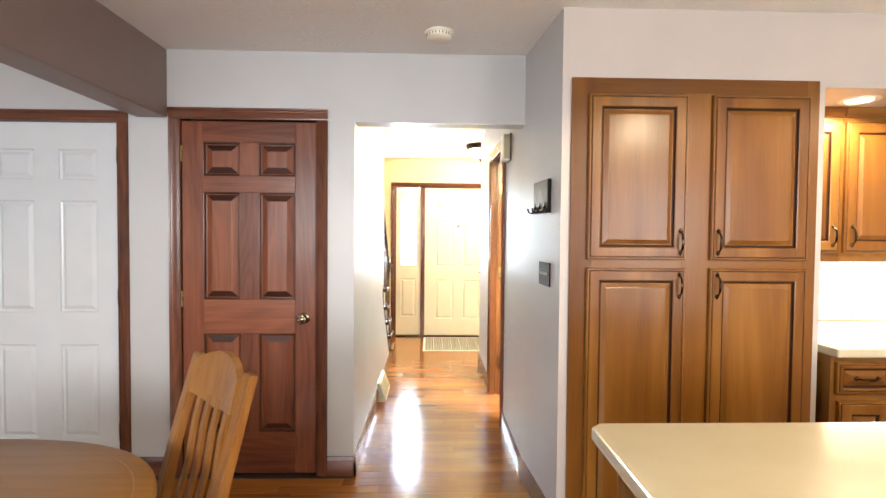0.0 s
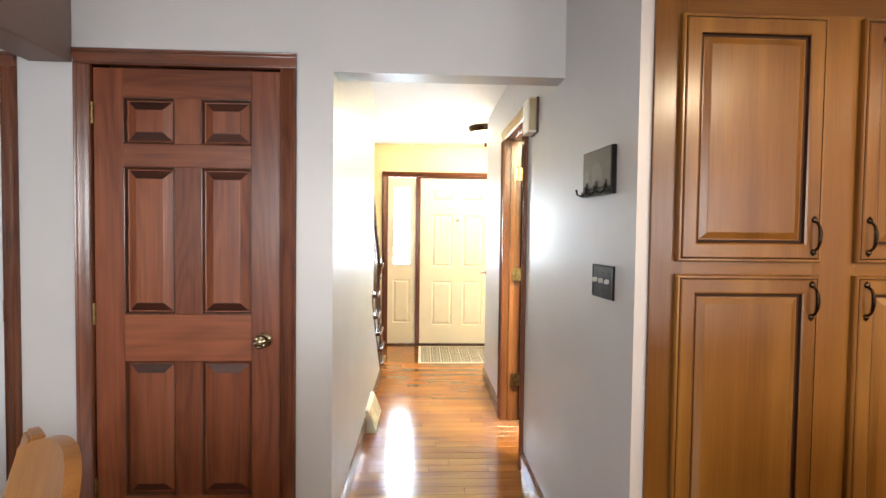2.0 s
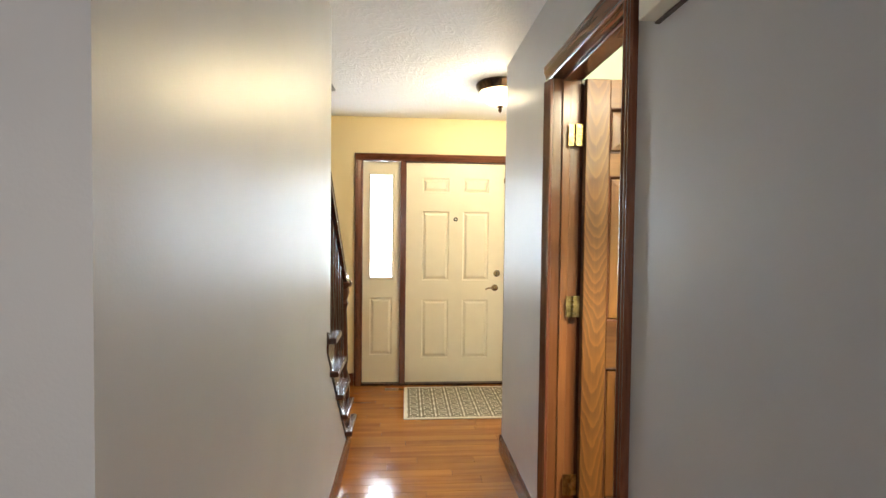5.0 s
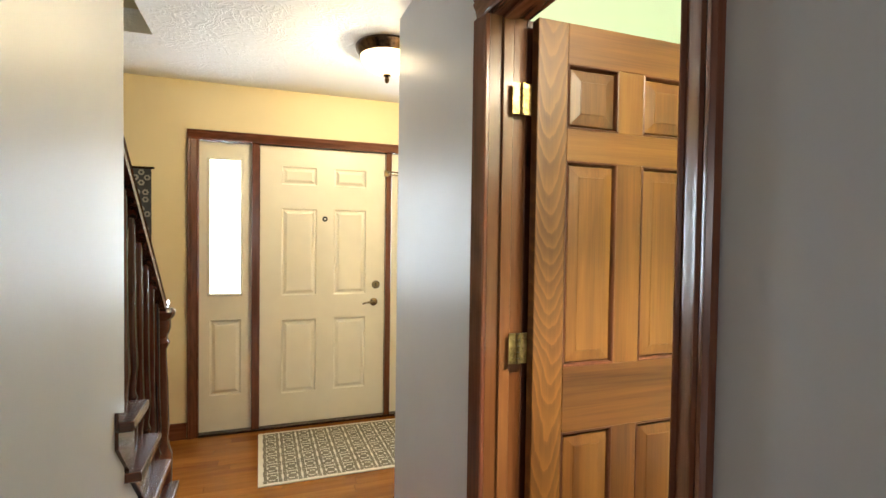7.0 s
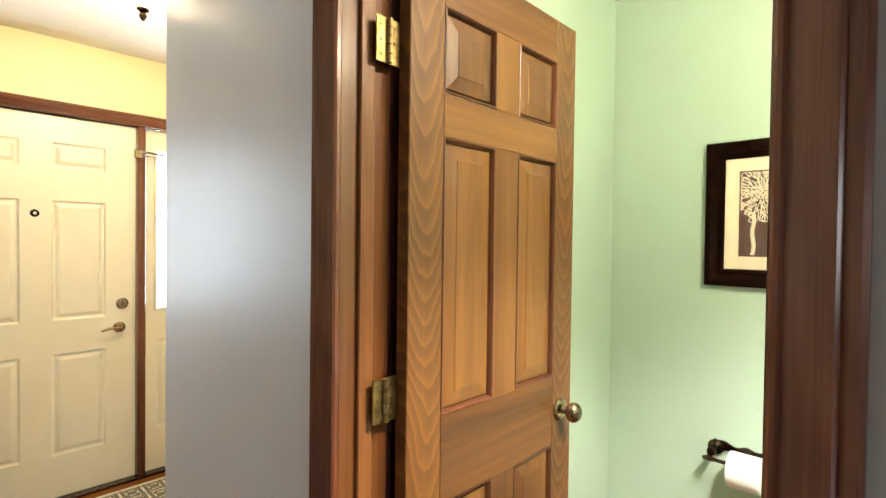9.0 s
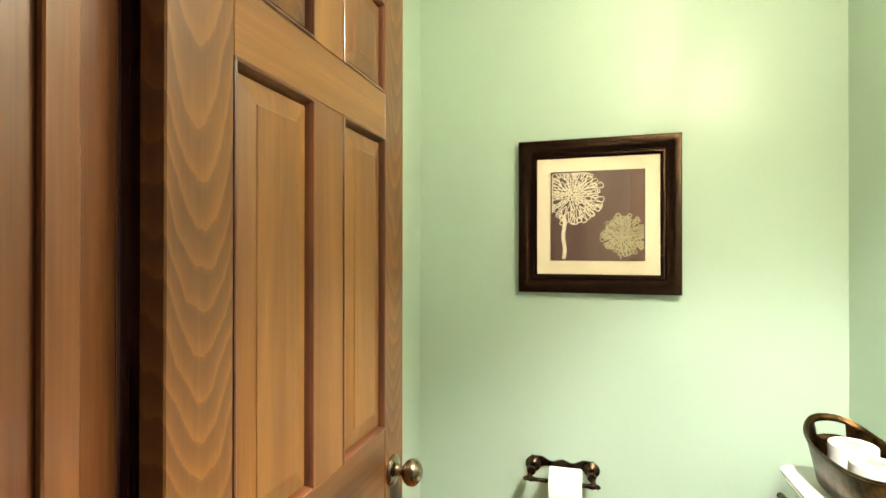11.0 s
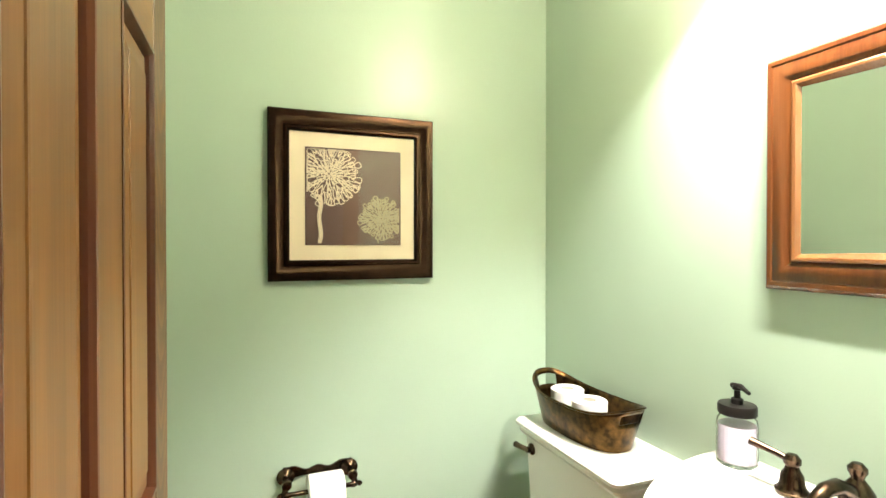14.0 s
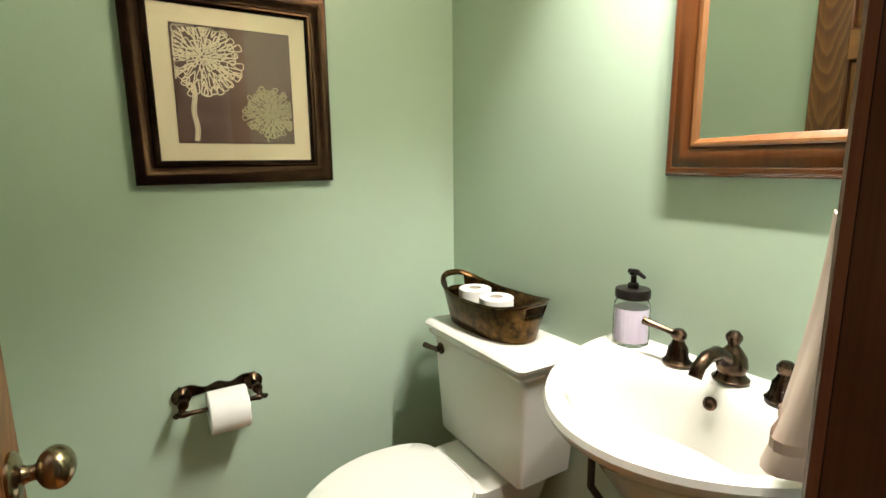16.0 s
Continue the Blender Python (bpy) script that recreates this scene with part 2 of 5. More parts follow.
LIP_WOOD = wood("copper_brown_lip", (0.110, 0.036, 0.0110), (0.185, 0.072, 0.0230), (0.250, 0.110, 0.0400), (0, 0, 1), 0.22, 0.6, 0.7, 0.05, 0.08, 0.2)
FRAME_DARK = metal("dark_bronze_frame", (0.027, 0.0138, 0.0085), 0.24, (0.043, 0.0225, 0.0138))
BRASS = metal("polished_brass", (0.24, 0.160, 0.060), 0.3, (0.42, 0.30, 0.125))
NICKEL = mat_base("aged_brass_knob", 0.2, 1.0, (0.30, 0.235, 0.15))[0]
BRONZE = metal("oil_rubbed_bronze", (0.040, 0.027, 0.020), 0.26, (0.115, 0.072, 0.046))
PEWTER = metal("dark_pewter", (0.015, 0.0125, 0.0115), 0.42, (0.028, 0.024, 0.022))
PORCELAIN = gloss("white_porcelain", (0.84, 0.83, 0.79), 0.1, 0.01, 0.6)
PAPER = gloss("white_paper", (0.85, 0.84, 0.82), 0.9)
CORE = gloss("cardboard_core", (0.58, 0.52, 0.44), 0.9)
MATBOARD = gloss("cream_mat_board", (0.84, 0.76, 0.54), 0.8)
ART_BROWN = gloss("brown_print", (0.085, 0.042, 0.026), 0.5)
ART_TAUPE = gloss("taupe_print", (0.115, 0.066, 0.041), 0.5)
ART_CREAM = gloss("cream_ink", (0.80, 0.72, 0.52), 0.6)
ART_OLIVE = gloss("olive_ink", (0.46, 0.42, 0.24), 0.6)
BLACK = gloss("black_plastic", (0.012, 0.010, 0.0095), 0.28)
BLACK.node_tree.nodes["Principled BSDF"].inputs["Specular IOR Level"].default_value = 0.12
IVORY = gloss("ivory_plastic", (0.78, 0.74, 0.62), 0.4)
WHITE_PLASTIC = gloss("white_plastic", (0.8, 0.79, 0.74), 0.4)
COUNTER = gloss("cream_solid_surface", (0.50, 0.445, 0.315), 0.22, 0.05, 0.3)
MIRROR_GLASS = mat_base("mirror_silver", 0.0, 1.0, (0.90, 0.92, 0.91))[0]
CLEAR = glass("clear_glass")
FROST = glass("frosted_pane", (1, 1, 1), 0.25)
SOAP_GLASS = glass("jar_glass", (0.99, 0.98, 1.0), 0.03, 1.12)
SOAP = gloss("lavender_soap", (0.76, 0.69, 0.84), 0.15, 0.03)
TOWEL = gloss("beige_terry", (0.60, 0.49, 0.41), 0.95, 0.15)
RUG_DARK = gloss("rug_taupe_pile", (0.20, 0.17, 0.11), 0.95, 0.3)
RUG_LIGHT = gloss("rug_cream_pile", (0.70, 0.64, 0.50), 0.95, 0.12)
TAPESTRY = gloss("tapestry_ground", (0.045, 0.05, 0.06), 0.95, 0.3)
TAPESTRY_MOTIF = gloss("tapestry_motif", (0.30, 0.29, 0.27), 0.95, 0.3)
PHOTO = gloss("grey_photo_print", (0.040, 0.035, 0.033), 0.3, 0.2)
PHOTO_LIGHT = gloss("grey_photo_shape", (0.085, 0.074, 0.070), 0.3, 0.4)
TILE = gloss("cream_wall_tile", (0.72, 0.64, 0.50), 0.25, 0.12)
GROUT = gloss("grout", (0.62, 0.56, 0.46), 0.9)
RUBBER = gloss("grey_rubber", (0.09, 0.085, 0.08), 0.7)
PIPE = gloss("black_hose", (0.015, 0.015, 0.015), 0.4)


# ---------- building blocks ----------
def finish(name, bm, material, smooth=False):
    bmesh.ops.recalc_face_normals(bm, faces=bm.faces)
    me = bpy.data.meshes.new(name)
    bm.to_mesh(me)
    bm.free()
    for m in material if isinstance(material, (list, tuple)) else [material]:
        me.materials.append(m)
    if smooth:
        for p in me.polygons:
            p.use_smooth = True
    return new(name, me)


def smooth_by_angle(ob, degrees=35):
    for p in ob.data.polygons:
        p.use_smooth = True
    ob.data.set_sharp_from_angle(angle=radians(degrees))
    return ob


def part(name, bm, material, parent, label="", smooth=False):
    ob = finish(name, bm, material, False)
    if smooth:
        smooth_by_angle(ob)
    ob.parent = parent
    if label:
        ob["label"] = label
    return ob


def thing(name, label, category, m=None, group="", kind=""):
    ob = new(name)
    ob.empty_display_size = 0.05
    if m is not None:
        ob.matrix_basis = m
    return tagged(ob, label, category, group, kind)


def structure(name, bm, material, label, category="wall", smooth=False):
    ob = finish(name, bm, material)
    if smooth:
        smooth_by_angle(ob)
    return tagged(ob, label, category, kind="structure")


def add_box(bm, x0, x1, y0, y1, z0, z1, bevel=0.0, seg=1):
    r = bmesh.ops.create_cube(bm, size=1.0)
    vs = r["verts"]
    bmesh.ops.transform(bm, matrix=Matrix.Translation(((x0 + x1) / 2, (y0 + y1) / 2, (z0 + z1) / 2)) @ Matrix.Diagonal((abs(x1 - x0), abs(y1 - y0), abs(z1 - z0), 1)), verts=vs)
    if bevel:
        es = {e for v in vs for e in v.link_edges}
        bmesh.ops.bevel(bm, geom=list(es), offset=bevel, segments=seg, profile=0.6, affect="EDGES")
    return bm


def boxes(*rows, bevel=0.0, seg=1):
    bm = bmesh.new()
    for r in rows:
        add_box(bm, *r, bevel=bevel, seg=seg)
    return bm


def add_lathe(bm, profile, m=None, seg=24, arc=1.0):
    """Turns (radius, height) rows round z."""
    rings = []
    for r, h in profile:
        if r < 1e-5:
            rings.append([bm.verts.new((0, 0, h))])
        else:
            rings.append([bm.verts.new((r * math.cos(2 * math.pi * k / seg), r * math.sin(2 * math.pi * k / seg), h)) for k in range(seg)])
    for a, b in zip(rings, rings[1:]):
        for k in range(seg):
            j = (k + 1) % seg
            if len(a) == 1 and len(b) == 1:
                continue
            if len(a) == 1:
                bm.faces.new((a[0], b[j], b[k]))
            elif len(b) == 1:
                bm.faces.new((a[k], a[j], b[0]))
            else:
                bm.faces.new((a[k], a[j], b[j], b[k]))
    if m is not None:
        bmesh.ops.transform(bm, matrix=m, verts=[v for ring in rings for v in ring])
    return bm


def lathe(profile, m=None, seg=24):
    return add_lathe(bmesh.new(), profile, m, seg)


def add_prism(bm, outline, axis, a, b):
    """Outline of (u, v) rows pushed from a to b along axis: x has (y, z), y has (x, z), z has (x, y)."""
    def at(u, v, w):
        return {"x": (w, u, v), "y": (u, w, v), "z": (u, v, w)}[axis]
    lo = [bm.verts.new(at(u, v, a)) for u, v in outline]
    hi = [bm.verts.new(at(u, v, b)) for u, v in outline]
    bm.faces.new(lo)
    bm.faces.new(hi[::-1])
    n = len(outline)
    for k in range(n):
        bm.faces.new((lo[k], hi[k], hi[(k + 1) % n], lo[(k + 1) % n]))
    return bm


def prism(outline, axis, a, b):
    return add_prism(bmesh.new(), outline, axis, a, b)


def add_rings(bm, x0, x1, z0, z1, rows, y=0.0, close=True, m=None):
    """Mitred rectangle rings in the xz plane: rows of (inset, y offset). Frames, raised panels and mouldings."""
    rings, made = [], []
    for inset, dy in rows:
        ring = [bm.verts.new(p) for p in ((x0 + inset, y + dy, z0 + inset), (x1 - inset, y + dy, z0 + inset), (x1 - inset, y + dy, z1 - inset), (x0 + inset, y + dy, z1 - inset))]
        rings.append(ring)
        made += ring
    for a, b in zip(rings, rings[1:]):
        for k in range(4):
            bm.faces.new((a[k], a[(k + 1) % 4], b[(k + 1) % 4], b[k]))
    if close:
        bm.faces.new(rings[-1])
    if m is not None:
        bmesh.ops.transform(bm, matrix=m, verts=made)
    return bm


def rings(*a, **k):
    return add_rings(bmesh.new(), *a, **k)


def add_tube(bm, points, radius, seg=8, closed=False):
    """A round bar along points; radius may be one number or one for each point."""
    pts = [Vector(p) for p in points]
    n = len(pts)
    rad = radius if isinstance(radius, (list, tuple)) else [radius] * n
    prev, loops = None, []
    for i, p in enumerate(pts):
        d = (pts[(i + 1) % n] - pts[i - 1]) if closed else (pts[min(i + 1, n - 1)] - pts[max(i - 1, 0)])
        d.normalize()
        if prev is None:
            up = Vector((0, 0, 1)) if abs(d.z) < 0.9 else Vector((1, 0, 0))
            prev = d.cross(up).normalized()
        side = (prev - d * prev.dot(d)).normalized()
        prev = side
        other = d.cross(side)
        loops.append([bm.verts.new(p + (side * math.cos(2 * math.pi * k / seg) + other * math.sin(2 * math.pi * k / seg)) * rad[i]) for k in range(seg)])
    pairs = list(zip(loops, loops[1:])) + ([(loops[-1], loops[0])] if closed else [])
    for a, b in pairs:
        for k in range(seg):
            bm.faces.new((a[k], a[(k + 1) % seg], b[(k + 1) % seg], b[k]))
    if not closed:
        bm.faces.new(loops[0][::-1])
        bm.faces.new(loops[-1])
    return bm


def tube(points, radius, seg=8, closed=False):
    return add_tube(bmesh.new(), points, radius, seg, closed)


def add_loft(bm, loops, cap_a=True, cap_b=True, wrap=True):
    made = [[bm.verts.new(p) for p in lp] for lp in loops]
    n = len(made[0])
    for a, b in zip(made, made[1:]):
        for k in range(n if wrap else n - 1):
            bm.faces.new((a[k], a[(k + 1) % n], b[(k + 1) % n], b[k]))
    if cap_a:
        bm.faces.new(made[0][::-1])
    if cap_b:
        bm.faces.new(made[-1])
    return bm


def loft(loops, cap_a=True, cap_b=True):
    return add_loft(bmesh.new(), loops, cap_a, cap_b)


# ---------- plan ----------
CEIL = 2.44
XR, XRB = 0.604, 0.716          # hall's east wall, hall face and bath side
XL = -0.375                     # hall's west wall
YC, YCB = 3.165, 3.285          # wall with the closet and the white door
YP = 2.552                      # pantry wall
YF = 7.11                       # front wall
YE = 5.66                       # end of the hall's east wall
YL = 4.97                       # end of the hall's west wall
BX, BY0, BY1 = 2.097, 3.447, 4.805   # bath: east, south and north walls
DY0, DY1, DTOP = 3.952, 4.660, 2.055   # bath doorway
CX0, CX1, CTOP = -1.357, -0.593, 2.050   # closet doorway
WX0, WX1, WTOP = -2.518, -1.712, 2.030   # white door's opening

# ---------- structure ----------
structure("wall_north", boxes((-3.3, WX0 - 0.02, YC, YCB, 0, CEIL), (WX1 + 0.02, CX0 - 0.016, YC, YCB, 0, CEIL), (CX1 + 0.016, XL, YC, YCB, 0, CEIL),
                              (WX0 - 0.02, WX1 + 0.02, YC, YCB, WTOP + 0.02, CEIL), (CX0 - 0.016, CX1 + 0.016, YC, YCB, CTOP + 0.016, CEIL), (XL, XR, YC, YCB, 2.047, CEIL)),
          PAINT_HALL, "pale grey painted wall with doorways and a hall opening")
structure("wall_hall_west", boxes((-0.475, XL, YCB, YL, 0, CEIL + 0.3)), PAINT_HALL, "pale grey painted hall wall beside the stairs")
bm = bmesh.new()
add_prism(bm, [(0.658, YP), (XR, YC), (XR, DY0 - 0.02), (XRB, DY0 - 0.02), (XRB, YP)], "z", 0, CEIL)
add_box(bm, XR, XRB, DY1 + 0.02, YE, 0, CEIL)
add_box(bm, XR, XRB, DY0 - 0.02, DY1 + 0.02, DTOP + 0.02, CEIL)
bmesh.ops.recalc_face_normals(bm, faces=bm.faces)
for f in bm.faces:
    f.material_index = 1 if f.normal.y < -0.9 and f.calc_center_median().y < YP + 0.01 else 0
structure("wall_hall_east", bm, [PAINT_HALL, PAINT_PANTRY], "pale grey satin hall wall with the bathroom doorway", smooth=True)
structure("wall_pantry", boxes((XRB, 1.840, YP, YP + 0.1, 2.125, CEIL), (1.840, 1.874, YP, 3.22, 0, CEIL), (1.874, 4.3, YP, 3.22, 2.10, CEIL)),
          PAINT_PANTRY, "warm pinkish-grey wall and soffit round the tall cabinet")
structure("wall_kitchen_back", boxes((XRB, 4.3, 3.22, 3.34, 0, CEIL)), PAINT_HALL, "pale grey kitchen back wall")
structure("wall_kitchen_east", boxes((4.3, 4.4, -3.0, 3.34, 0, CEIL)), PAINT_HALL, "pale grey kitchen end wall")
structure("wall_west", boxes((-3.4, -3.3, -3.0, YCB, 0, CEIL)), PAINT_HALL, "pale grey dining room wall")
structure("wall_south", boxes((-3.4, -2.5, -3.0, -2.9, 0, CEIL), (-0.3, 2.6, -3.0, -2.9, 0, CEIL), (4.1, 4.4, -3.0, -2.9, 0, CEIL),
                              (-2.5, -0.3, -3.0, -2.9, 0, 1.0), (-2.5, -0.3, -3.0, -2.9, 2.3, CEIL), (2.6, 4.1, -3.0, -2.9, 0, 1.05), (2.6, 4.1, -3.0, -2.9, 2.15, CEIL)),
          PAINT_HALL, "pale grey wall with two windows")
structure("beam", boxes((-1.605, -1.432, -2.9, YC, 2.057, CEIL), bevel=0.008, seg=2), PAINT_BEAM, "taupe painted ceiling beam between kitchen and dining room", "beam")
# foyer and stair walls
structure("wall_front", boxes((-1.5, -0.41, YF, YF + 0.14, 0, CEIL + 2.6), (1.29, 2.75, YF, YF + 0.14, 0, CEIL), (-0.41, 1.29, YF, YF + 0.14, 2.06, CEIL + 0.3)),
          PAINT_FOYER, "warm yellow painted foyer wall round the front door")
structure("wall_foyer_east", boxes((2.65, 2.75, YE - 0.12, YF, 0, CEIL)), PAINT_FOYER, "warm yellow foyer end wall")
structure("wall_foyer_south", boxes((XRB, 2.65, YE - 0.12, YE, 0, CEIL)), PAINT_FOYER, "warm yellow foyer side wall")
structure("wall_stairwell", boxes((-1.5, -1.4, YCB, YF, 0, CEIL + 2.6), (-1.4, -0.375, 3.4, 3.5, CEIL + 0.02, CEIL + 2.6), (-0.475, -0.375, 3.5, YF, CEIL + 0.32, CEIL + 2.6)), PAINT_FOYER, "yellow stairwell wall")
# bath walls
structure("wall_bath_east", boxes((BX, BX + 0.1, 3.34, 4.905, 0, CEIL)), PAINT_BATH, "sage green satin bathroom wall with the picture")
structure("wall_bath_south", boxes((XRB, BX, 3.34, BY0, 0, CEIL)), PAINT_BATH, "sage green satin bathroom wall with the mirror")
structure("wall_bath_north", boxes((XRB, BX, BY1, 4.905, 0, CEIL)), PAINT_BATH, "sage green satin bathroom wall behind the door")
structure("wall_bath_west", boxes((XRB, XRB + 0.008, BY0, DY0 - 0.02, 0, CEIL), (XRB, XRB + 0.008, DY1 + 0.02, BY1, 0, CEIL), (XRB, XRB + 0.008, DY0 - 0.02, DY1 + 0.02, DTOP + 0.02, CEIL)), PAINT_BATH, "sage green wall round the bathroom doorway")

# ceilings
structure("ceiling", boxes((-3.4, 4.4, -3.0, YCB, CEIL, CEIL + 0.12), (-0.475, 2.75, YCB, 3.34, CEIL, CEIL + 0.12), (-0.475, XRB, 3.34, YE, CEIL, CEIL + 0.12),
                           (-0.475, 2.75, YE, YF, CEIL, CEIL + 0.12), (-0.544, -0.475, 3.4, YF, CEIL, CEIL + 0.12), (-1.4, -0.544, 6.33, YF, CEIL, CEIL + 0.12)), CEILING, "white textured stomped plaster ceiling", "ceiling")
structure("ceiling_bath", boxes((XRB, BX + 0.1, 3.34, 4.905, CEIL + 0.001, CEIL + 0.1)), CEILING_FLAT, "white bathroom ceiling", "ceiling")
structure("ceiling_stairwell", boxes((-1.5, -0.375, 3.4, YF + 0.14, CEIL + 2.6, CEIL + 2.7)), CEILING_FLAT, "white ceiling above the stairs", "ceiling")


# ---------- trim ----------
def casing_leg(bm, axis, at0, at1, face, out, z0, z1):
    """One upright of a door casing: stepped, rounded colonial profile. axis is the way its width runs."""
    w = at1 - at0
    prof = [(0, 0), (0, 0.009), (0.05, 0.013), (0.11, 0.0135), (0.16, 0.009), (0.20, 0.010), (0.45, 0.0145), (0.62, 0.021), (0.70, 0.022), (0.76, 0.018), (0.84, 0.021), (0.93, 0.022), (1.0, 0.015), (1.0, 0)]
    pts = [(at0 + w * u, face + out * v) for u, v in prof]
    if axis == "x":
        add_prism(bm, pts, "z", z0, z1)
    else:
        add_prism(bm, [(q, p) for p, q in pts], "z", z0, z1)


def casing_head(bm, axis, a0, a1, z0, z1, face, out):
    h = z1 - z0
    prof = [(0, 0), (0, 0.009), (0.05, 0.013), (0.11, 0.0135), (0.16, 0.009), (0.20, 0.010), (0.45, 0.0145), (0.62, 0.021), (0.70, 0.022), (0.76, 0.018), (0.84, 0.021), (0.93, 0.022), (1.0, 0.015), (1.0, 0)]
    pts = [(face + out * (v + 0.001), z0 + h * u) for u, v in prof]
    add_prism(bm, pts, axis, a0, a1)


def door_trim(name, axis, a0, a1, top, face, out, label, width=0.066, jamb=None, lining=None):
    """Casing on one face of an opening from a0 to a1; jamb gives the depth of the lining."""
    root = thing(name, label, "door trim", kind="structure")
    vert = TRIM_V
    level = TRIM_X if axis == "x" else TRIM_Y
    for s in (0, 1):
        bm = bmesh.new()
        if s == 0:
            casing_leg(bm, axis, a0, a0 - width, face, out, 0, top)
        else:
            casing_leg(bm, axis, a1, a1 + width, face, out, 0, top)
        part("casing_leg", bm, vert, root, smooth=True)
    bm = bmesh.new()
    casing_head(bm, axis, a0 - width, a1 + width, top, top + width, face, out)
    part("casing_head", bm, level, root, smooth=True)
    if jamb:
        f0, f1 = jamb
        # with a lining, the a0 jamb is darker wood: its shade is painted in
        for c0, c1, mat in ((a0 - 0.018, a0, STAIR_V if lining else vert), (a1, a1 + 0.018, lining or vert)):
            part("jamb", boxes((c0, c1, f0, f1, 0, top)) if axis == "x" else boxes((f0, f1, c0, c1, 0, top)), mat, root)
        part("jamb", boxes((a0 - 0.018, a1 + 0.018, f0, f1, top, top + 0.018)) if axis == "x" else boxes((f0, f1, a0 - 0.018, a1 + 0.018, top, top + 0.018)), level, root)
    return root


door_trim("door_trim_1", "x", CX0 + 0.0, CX1, CTOP, YC, -1, "dark walnut-stained casing round the closet door", jamb=(YC + 0.002, YCB - 0.002))
door_trim("door_trim_2", "x", WX0, WX1, WTOP, YC, -1, "dark walnut-stained casing round the white door", 0.062, jamb=(YC + 0.002, YCB - 0.002))
bt = door_trim("door_trim_3", "y", DY0, DY1, DTOP, XR, -1, "glossy dark walnut-stained casing round the bathroom doorway", 0.073, jamb=(XR + 0.001, XRB + 0.007), lining=JAMB_V)
# south stop matches its jamb, shade painted in as darker wood
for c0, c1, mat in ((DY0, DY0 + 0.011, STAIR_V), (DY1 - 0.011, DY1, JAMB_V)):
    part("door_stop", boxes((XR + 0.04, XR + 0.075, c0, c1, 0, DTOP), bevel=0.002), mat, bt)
part("door_stop", boxes((XR + 0.04, XR + 0.075, DY0, DY1, DTOP - 0.011, DTOP), bevel=0.002), TRIM_Y, bt)
bath_side = door_trim("door_trim_4", "y", DY0, DY1, DTOP, XRB + 0.008, 1, "dark walnut-stained casing on the bathroom side", 0.066)
# added strip that fills the view through the hinge gap with painted shade
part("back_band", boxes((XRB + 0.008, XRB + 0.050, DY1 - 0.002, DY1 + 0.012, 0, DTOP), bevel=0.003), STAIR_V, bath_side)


def baseboard(name, axis, a0, a1, face, out, h=0.112):
    prof = [(0, 0), (0.014, 0), (0.014, 0.75 * h), (0.012, 0.85 * h), (0.008, 0.93 * h), (0.006, h), (0, h)]
    pts = [(face + out * u, v) for u, v in prof]
    return structure(name, prism(pts, axis, a0, a1), TRIM_X if axis == "x" else TRIM_Y, "dark walnut-stained wooden baseboard along the wall", "baseboard", True)


baseboard("baseboard_1", "x", CX1 + 0.066, XL + 0.014, YC, -1)
baseboard("baseboard_2", "x", WX1 + 0.062, CX0 - 0.066, YC, -1)
baseboard("baseboard_3", "y", YC - 0.014, 4.42, XL, 1)
baseboard("baseboard_4", "y", 4.86, 5.70, XL, 1)
baseboard("baseboard_5", "y", YC, DY0 - 0.073, XR, -1)
baseboard("baseboard_6", "y", DY1 + 0.073, YE, XR, -1)
baseboard("baseboard_7", "x", -1.4, -0.48, YF, -1)
baseboard("baseboard_8", "x", XR - 0.014, 2.65, YE, 1)
structure("baseboard_9", prism([(0.659, YP), (0.644, YP), (XR - 0.014, YC), (XR + 0.001, YC)], "z", 0, 0.112), TRIM_Y, "dark walnut-stained wooden baseboard along the wall", "baseboard")
baseboard("baseboard_10", "y", BY0, BY1, BX, -1)
baseboard("baseboard_11", "x", XRB + 0.008, BX, BY0, 1)


# ---------- panelled doors ----------
def hinge(parent, m, material, leaf=0.03):
    bm = bmesh.new()
    add_box(bm, -leaf, 0.0, -0.0015, 0.0015, -0.045, 0.045)
    add_box(bm, 0.0, leaf, -0.0015, 0.0015, -0.045, 0.045)
    for k in range(5):
        add_lathe(bm, [(0, -0.045 + k * 0.018), (0.0062, -0.045 + k * 0.018 + 0.001), (0.0062, -0.045 + k * 0.018 + 0.017), (0, -0.045 + k * 0.018 + 0.018)], Matrix.Translation((0, -0.005, 0)), 10)
    for sx in (-1, 1) if leaf > 0.02 else ():
        for z in (-0.03, 0, 0.03):
            add_lathe(bm, [(0, 0), (0.004, 0), (0.003, 0.0016), (0, 0.0016)], Matrix.Translation((sx * 0.018, -0.0015, z)) @ pose(0, 0, 0, 90), 8)
    bmesh.ops.transform(bm, matrix=m, verts=bm.verts)
    return part("hinge", bm, material, parent, "brass butt hinge", True)


def round_knob(parent, m, material, stretch=1.0):
    """Knob with rosette, stem and ball; its axis runs to -y."""
    prof = [(0, 0), (0.032, 0), (0.033, 0.004), (0.029, 0.008), (0.021, 0.011), (0.013, 0.013), (0.0105, 0.018), (0.010, 0.024)]
    prof += [(0.0285 * math.sin(a), 0.047 - 0.022 * math.cos(a)) for a in (0.40 + 0.228 * k for k in range(12))] + [(0, 0.069)]
    bm = lathe([(r, h * stretch) for r, h in prof], m @ pose(0, 0, 0, 90), 32)
    return part("door_knob", bm, material, parent, "round metal door knob", True)


